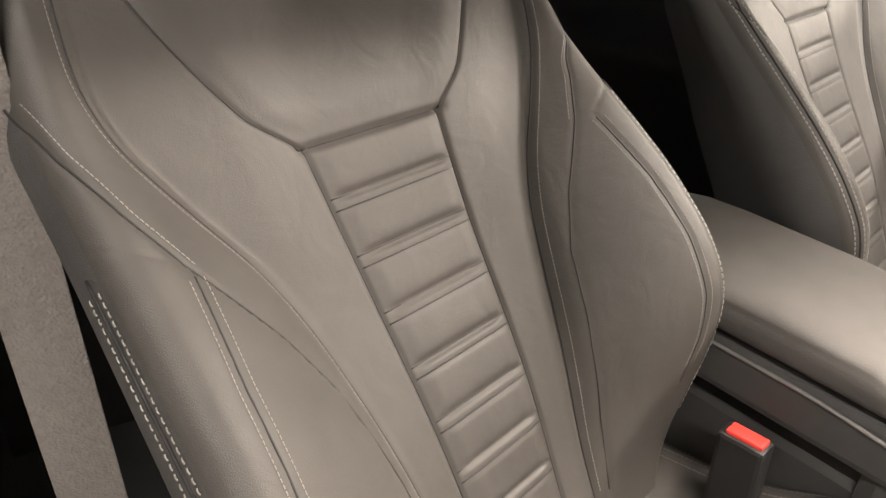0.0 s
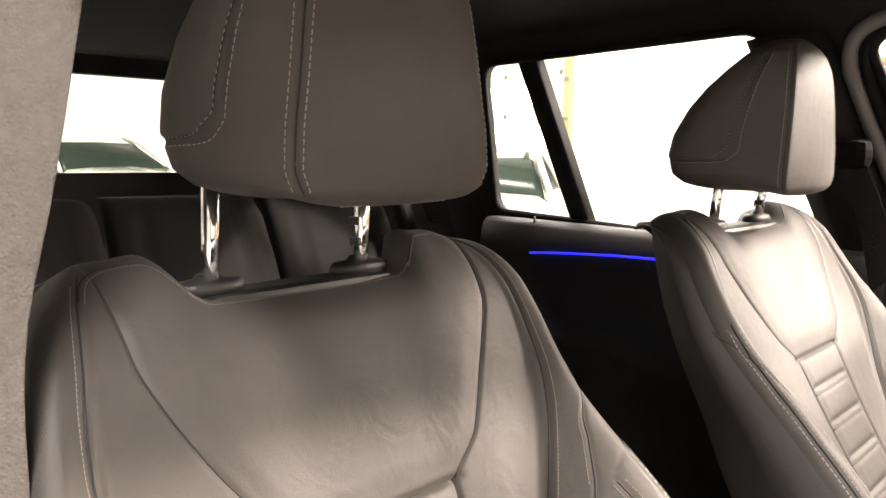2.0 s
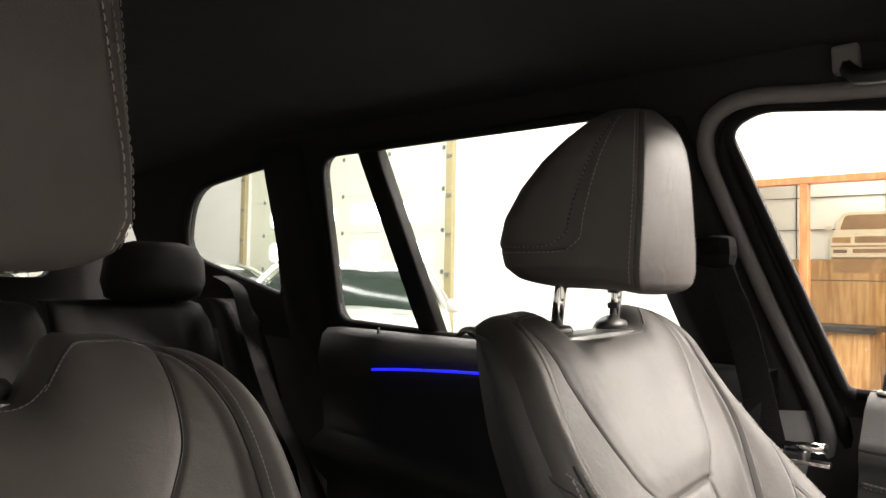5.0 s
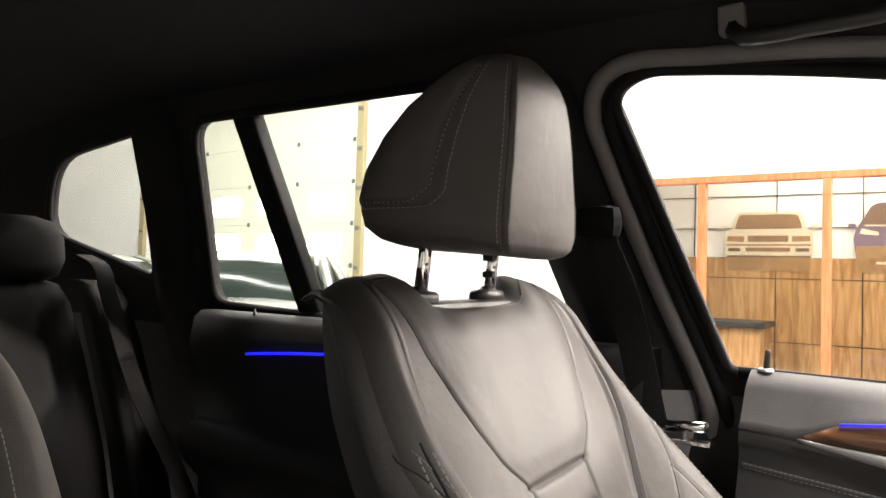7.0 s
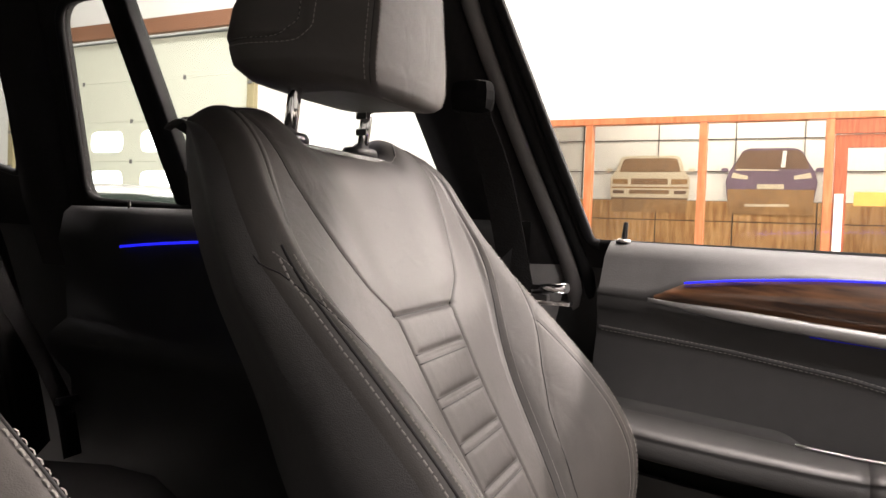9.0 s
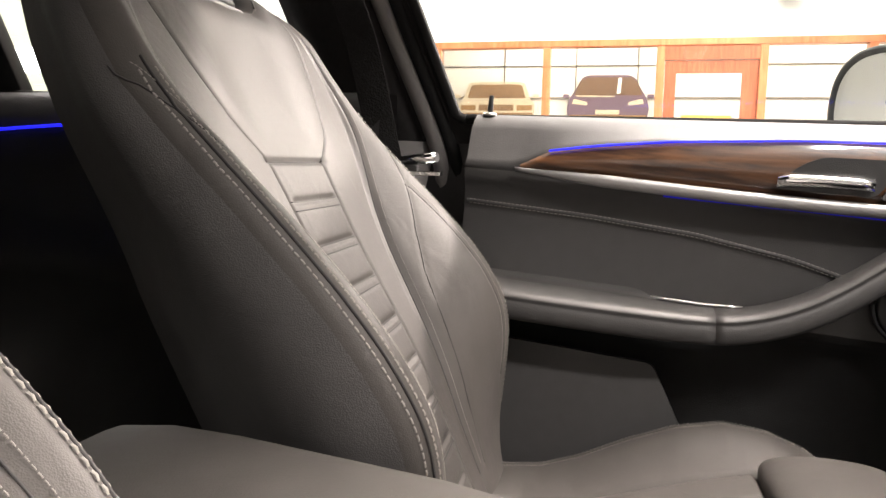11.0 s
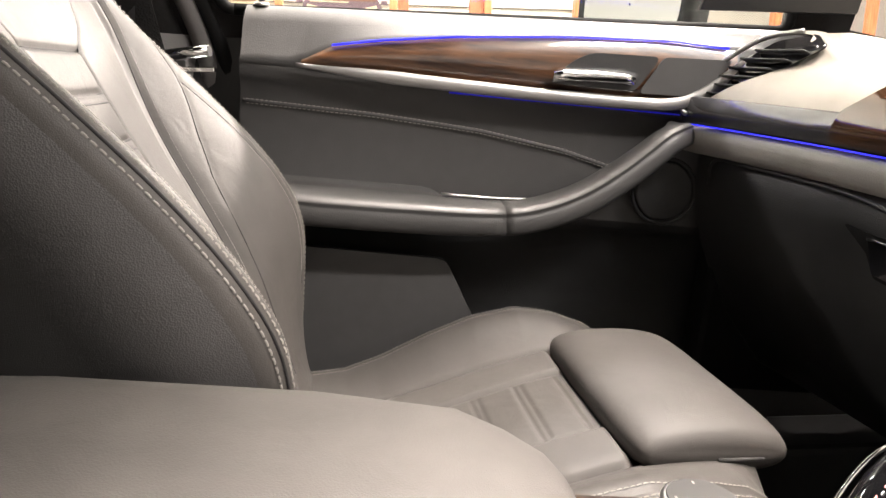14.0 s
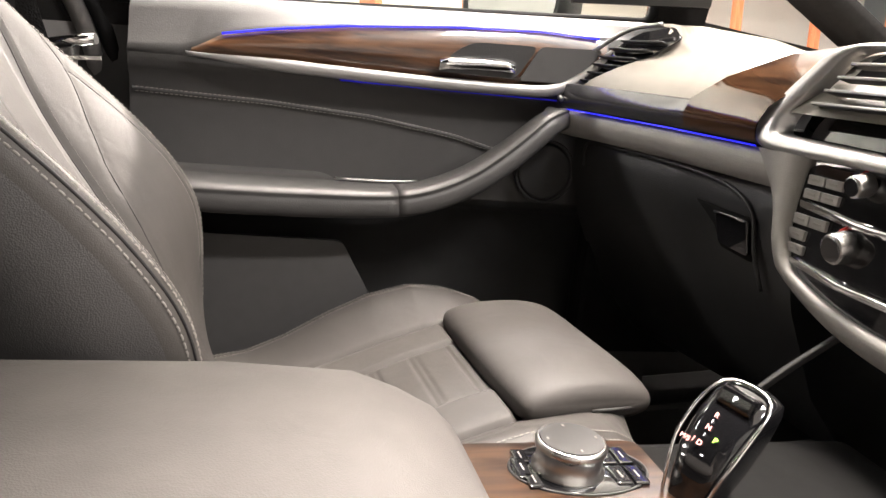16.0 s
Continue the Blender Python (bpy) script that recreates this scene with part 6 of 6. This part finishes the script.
holed("door_frame", [(-0.44, 0.0), (0.44, 0.0), (0.44, 2.223), (-0.44, 2.223)], [[(-0.405, 0.005), (0.405, 0.005), (0.405, 2.10), (-0.405, 2.10)]], lambda y, z, d: (-0.045 + d, y, z), 0.09, DOOR_WOOD, odoor)
g = box_part("glass_light", 0.0, 0.006, -0.27, 0.30, 0.3, 1.98, SHOW_GLASS, odoor, 0)
g.visible_shadow = False
box_part("handle_plate", -0.045, -0.031, 0.320, 0.390, 1.06, 1.58, WHITE_WALL, odoor, 0.006, "white handle plate")
box_part("notice", -0.012, -0.008, -0.20, 0.24, 1.48, 1.60, material("yellow_notice", (0.50, 0.30, 0.06), 0.6), odoor, 0.001, "yellow notice on the glass")
# office behind the glass
XB = 8.3
tagged(box_part("wall_office", XB + 0.03, XB + 0.2, -8.2, 3.0, 0, 3.0, WHITE_WALL, None, 0), "pale office wall behind the glass", "wall", "", "structure")
tagged(box_part("ceiling_office", XW + 0.26, XB + 0.2, -8.2, 3.0, 2.9, 3.0, CEILING, None, 0), "office ceiling", "ceiling", "", "structure")
tagged(box_part("wall_office_end", XW + 0.26, XB + 0.2, 2.86, 3.0, 0, 2.9, WHITE_WALL, None, 0), "office end wall", "wall", "", "structure")
area_lamp("office_lamp", (7.6, -1.0, 2.85), (7.6, -1.0, 0), 0.5, 5.0, 50, (1, 0.85, 0.69))
cladding = tagged(empty("wall_cladding", (XB, 0, 0), "oak veneer wall panels with dark joints", "wall panel"), kind="structure")
for y0 in np.arange(-3.77, 2.0, 0.82):
    for z0, z1 in ((0.02, 0.66), (0.67, 1.34), (1.35, 1.565)):
        box_part("oak_panel", -0.02, 0.0, y0 + 0.005, y0 + 0.812, z0, z1, OAK, cladding, 0.002)
box_part("panel_backing", 0.0, 0.02, -3.7, 2.75, 0.0, 1.57, DARK_GAP, cladding, 0)
for y in (-0.35, 0.33, 1.15, 2.02):
    box_part("wall_joint", 0.012, 0.028, y - 0.004, y + 0.004, 1.58, 2.8, DARK_GAP, cladding, 0)
for z in (1.89, 2.245):
    box_part("wall_joint", 0.012, 0.028, -3.7, 2.75, z, z + 0.008, DARK_GAP, cladding, 0)
desk = empty("reception_counter", (7.75, 1.55, 0), "oak reception counter with a dark top", "counter")
box_part("counter_front", -0.25, 0.25, -0.40, 0.9, 0.0, 0.84, OAK, desk, 0.006)
box_part("counter_top", -0.30, 0.30, -0.45, 0.95, 0.84, 0.90, PLASTIC, desk, 0.006, "dark counter top")
desk2 = empty("reception_counter", (7.75, -0.55, 0), "low oak counter with a dark top", "counter")
box_part("counter_front", -0.25, 0.25, -0.7, 0.45, 0.0, 0.66, OAK, desk2, 0.006)
box_part("counter_top", -0.30, 0.30, -0.75, 0.50, 0.66, 0.72, PLASTIC, desk2, 0.006, "dark counter top")
box_part("paper_tray", -0.1, 0.1, 0.05, 0.3, 0.72, 0.92, WHITE_WALL, desk2, 0.006, "white papers")


def shape(name, pts, depth, mat, m, r=0.008):
    return holed(name, rounded(pts, r), [], lambda y, z, d: (-depth - d, y, z), 0.002, mat, m)


def mirrored(pts):
    """A closed outline from its half with y above zero, from the bottom up."""
    return [(-y, z) for y, z in pts] + [(y, z) for y, z in reversed(pts)]


def flat_car(yc, z, wide, half_body, half_glass, body, glass, lower, lower_top, label):
    """A car's front in flat shapes, added on the wall as a stand-in."""
    m = empty("flat_car", (XB - 0.022, yc, z), label, "picture")
    m.scale = (1, 1, 1.24)
    w = wide
    shape("lower_body", mirrored([(0.44 * w, -0.12), (0.455 * w, lower_top)]), 0.0045, lower, m, 0.012)
    shape("body_shape", mirrored([(y * w, q) for y, q in half_body]), 0.003, body, m, 0.02)
    shape("windscreen_shape", mirrored([(y * w, q) for y, q in half_glass]), 0.006, glass, m, 0.015)
    for sgn in (-1, 1):
        shape("mirror_shape", [(sgn * 0.45 * w, 0.255), (sgn * 0.53 * w, 0.25), (sgn * 0.53 * w, 0.285), (sgn * 0.46 * w, 0.285)], 0.003, body, m)
    return m


SAL_W, HAT_W = 0.93, 0.94  # the cars' widths
CREAM = material("flat_cream", (0.62, 0.54, 0.41), 0.6, scale=30, vary=0.15)
FLAT_BROWN = material("flat_brown", (0.24, 0.14, 0.07), 0.6, scale=25, vary=0.3)
FLAT_DARK = material("flat_dark_brown", (0.15, 0.085, 0.05), 0.6, scale=25, vary=0.3)
VIOLET = material("flat_violet", (0.15, 0.10, 0.15), 0.6, scale=25, vary=0.25)
FLAT_OAK = material("flat_golden_brown", (0.30, 0.17, 0.07), 0.6, scale=20, vary=0.3)
saloon = flat_car(1.23, 1.575, SAL_W, [(0.47, 0.0), (0.48, 0.20), (0.42, 0.245), (0.36, 0.38), (0.30, 0.40)], [(0.37, 0.25), (0.32, 0.365), (0.26, 0.375)], CREAM, FLAT_BROWN, FLAT_OAK, 0.0, "flat stand-in for a pale saloon car front")
for z0, z1, y1, mat in ((0.135, 0.19, 0.22, FLAT_BROWN), (0.05, 0.085, 0.24, FLAT_BROWN), (0.10, 0.115, 0.46, FLAT_OAK), (0.0, 0.015, 0.46, FLAT_DARK)):
    shape("grille_bar", [(-y1 * SAL_W, z0), (y1 * SAL_W, z0), (y1 * SAL_W, z1), (-y1 * SAL_W, z1)], 0.006, mat, saloon, 0.003)
for sgn in (-1, 1):
    shape("headlight_shape", [(sgn * 0.26 * SAL_W, 0.135), (sgn * 0.45 * SAL_W, 0.14), (sgn * 0.45 * SAL_W, 0.185), (sgn * 0.26 * SAL_W, 0.185)], 0.006, FLAT_OAK, saloon, 0.004)
    shape("bumper_light", [(sgn * 0.30 * SAL_W, 0.05), (sgn * 0.44 * SAL_W, 0.05), (sgn * 0.44 * SAL_W, 0.08), (sgn * 0.30 * SAL_W, 0.08)], 0.006, FLAT_DARK, saloon, 0.004)
hatch = flat_car(-0.036, 1.575, HAT_W, [(0.45, 0.0), (0.48, 0.16), (0.45, 0.25), (0.38, 0.33), (0.31, 0.43), (0.24, 0.455)], [(0.40, 0.275), (0.33, 0.40), (0.26, 0.435)], VIOLET, FLAT_DARK, FLAT_OAK, 0.10, "flat stand-in for a violet hatchback front")
shape("bonnet_line", [(0.37 * HAT_W, 0.262), (-0.08 * HAT_W, 0.260), (-0.08 * HAT_W, 0.270), (0.37 * HAT_W, 0.276)], 0.009, CREAM, hatch, 0.003)
# light_streak and lower_streak are highlights painted on as pale shapes
shape("light_streak", [(-0.10 * HAT_W, 0.29), (-0.145 * HAT_W, 0.29), (-0.155 * HAT_W, 0.43), (-0.115 * HAT_W, 0.43)], 0.009, WHITE_WALL, hatch, 0.006)
shape("plate_bar", [(-0.14 * HAT_W, 0.105), (0.14 * HAT_W, 0.105), (0.14 * HAT_W, 0.145), (-0.14 * HAT_W, 0.145)], 0.006, CREAM, hatch, 0.003)
shape("lower_streak", [(-0.20 * HAT_W, -0.045), (0.26 * HAT_W, -0.05), (0.26 * HAT_W, -0.03), (-0.20 * HAT_W, -0.025)], 0.006, CREAM, hatch, 0.003)
for sgn in (-1, 1):
    shape("headlight_shape", [(sgn * 0.24 * HAT_W, 0.185), (sgn * 0.42 * HAT_W, 0.20), (sgn * 0.40 * HAT_W, 0.245), (sgn * 0.24 * HAT_W, 0.215)], 0.006, CREAM, hatch, 0.006)


# ---------- parked cars ----------
def parked_car(name, place, turn, paint, label):
    c = empty(name, place, label, "car", "parked cars")
    c.rotation_euler = (0, 0, radians(turn))
    secs = [(-2.25, 0.35, 0.62, 0.70), (-2.18, 0.28, 0.80, 0.82), (-1.6, 0.24, 0.94, 0.90), (-0.9, 0.22, 1.02, 0.92), (0.0, 0.22, 1.0, 0.93), (1.2, 0.22, 1.02, 0.93), (2.0, 0.26, 1.02, 0.88), (2.2, 0.34, 0.92, 0.80)]
    rings = []
    for y, z0, z1, w in secs:
        rings.append([Vector((w * a, y, z0 + (z1 - z0) * b)) for a, b in ((-0.90, 0), (-1.0, 0.2), (-1.0, 0.6), (-0.95, 0.92), (-0.80, 1.0), (-0.3, 1.03), (0.3, 1.03), (0.80, 1.0), (0.95, 0.92), (1.0, 0.6), (1.0, 0.2), (0.90, 0))])
    loft("body", rings, paint, c, "glossy painted body")
    cab = [(-0.98, 1.0, 0.80), (-0.35, 1.36, 0.66), (0.0, 1.45, 0.62), (0.7, 1.47, 0.61), (1.4, 1.42, 0.62), (1.95, 1.05, 0.74)]
    glassm = CAR_GLASS
    loft("glasshouse", [[Vector((w * a, y, 0.95 + (z - 0.95) * b)) for a, b in ((-1.08, 0), (-1.0, 0.85), (-0.9, 0.97), (0, 1.0), (0.9, 0.97), (1.0, 0.85), (1.08, 0))] for y, z, w in cab], glassm, c, "dark tinted glass")
    loft("roof", [[Vector((w * a, y, z + 0.006 - 0.03 * abs(a) ** 3)) for a in np.linspace(-0.98, 0.98, 9)] + [Vector((w * 0.98, y, z - 0.06)), Vector((-w * 0.98, y, z - 0.06))] for y, z, w in cab[1:5]], paint, c, "painted roof")
    for s in (-1, 1):
        tube("roof_pillar", [Vector((s * 0.86, -1.0, 0.99)), Vector((s * 0.68, -0.35, 1.36)), Vector((s * 0.64, 0.0, 1.43))], 0.03, paint, c, "", 8)
        tube("roof_pillar", [Vector((s * 0.80, 1.98, 1.03)), Vector((s * 0.63, 1.4, 1.41))], 0.045, paint, c, "", 8)
        tube("roof_pillar", [Vector((s * 0.92, 0.35, 0.98)), Vector((s * 0.645, 0.42, 1.44))], 0.03, paint, c, "", 8)
        m = loft("door_mirror", [[Vector((s * (0.98 + 0.10 * k), -0.62 + 0.05 * math.sin(t), 1.05 + 0.06 * math.cos(t))) for t in (2 * math.pi * q / 14 for q in range(14))] for k in (0, 0.5, 1.0)], paint, c)
        loft("headlight", [[Vector((s * (0.48 + 0.32 * k), -2.16 + 0.32 * k * k + d, 0.70 + 0.09 * k + h)) for d, h in ((-0.02, 0), (-0.03, 0.06), (0.04, 0.11), (0.06, 0.0))] for k in np.linspace(0, 1, 6)], CHROME, c, "clear headlight")
    for sx in (-1, 1):
        for yy in (-1.42, 1.38):
            w = cyl_part("wheel", (sx * 0.70, yy, 0.32), (sx * 0.93, yy, 0.32), 0.32, 0.32, TYRE, c, 32, "", 0.03)
            cyl_part("rim", (sx * 0.90, yy, 0.32), (sx * 0.938, yy, 0.32), 0.21, 0.20, ALU, w, 24, "alloy rim", 0.01)
    box_part("grille", -0.42, 0.42, -2.25, -2.15, 0.42, 0.60, PLASTIC, c, 0.02, "black grille")
    return c


SILVER = material("silver_car_paint", (0.50, 0.50, 0.47), 0.25, 0.3, scale=10, vary=0.03, coat=1.0)
PALE = material("pale_grey_car_paint", (0.55, 0.56, 0.50), 0.25, 0.2, scale=10, vary=0.03, coat=1.0)
DARK_PAINT = material("dark_grey_car_paint", (0.08, 0.085, 0.08), 0.2, 0.3, scale=10, vary=0.05, coat=1.0)
parked_car("parked_car", (4.49, 5.07, 0), -53, SILVER, "silver hatchback parked in the hall")
tall = parked_car("parked_car", (2.6, 11.6, 0), 12, PALE, "tall pale estate car parked behind")
tall.scale = (1.0, 1.0, 1.12)
parked_car("parked_car", (5.71, 9.76, 0), 3, PALE, "pale grey hatchback parked by the hall door")
parked_car("parked_car", (-3.6, 9.6, 0), 60, DARK_PAINT, "dark car parked by the rear wall")
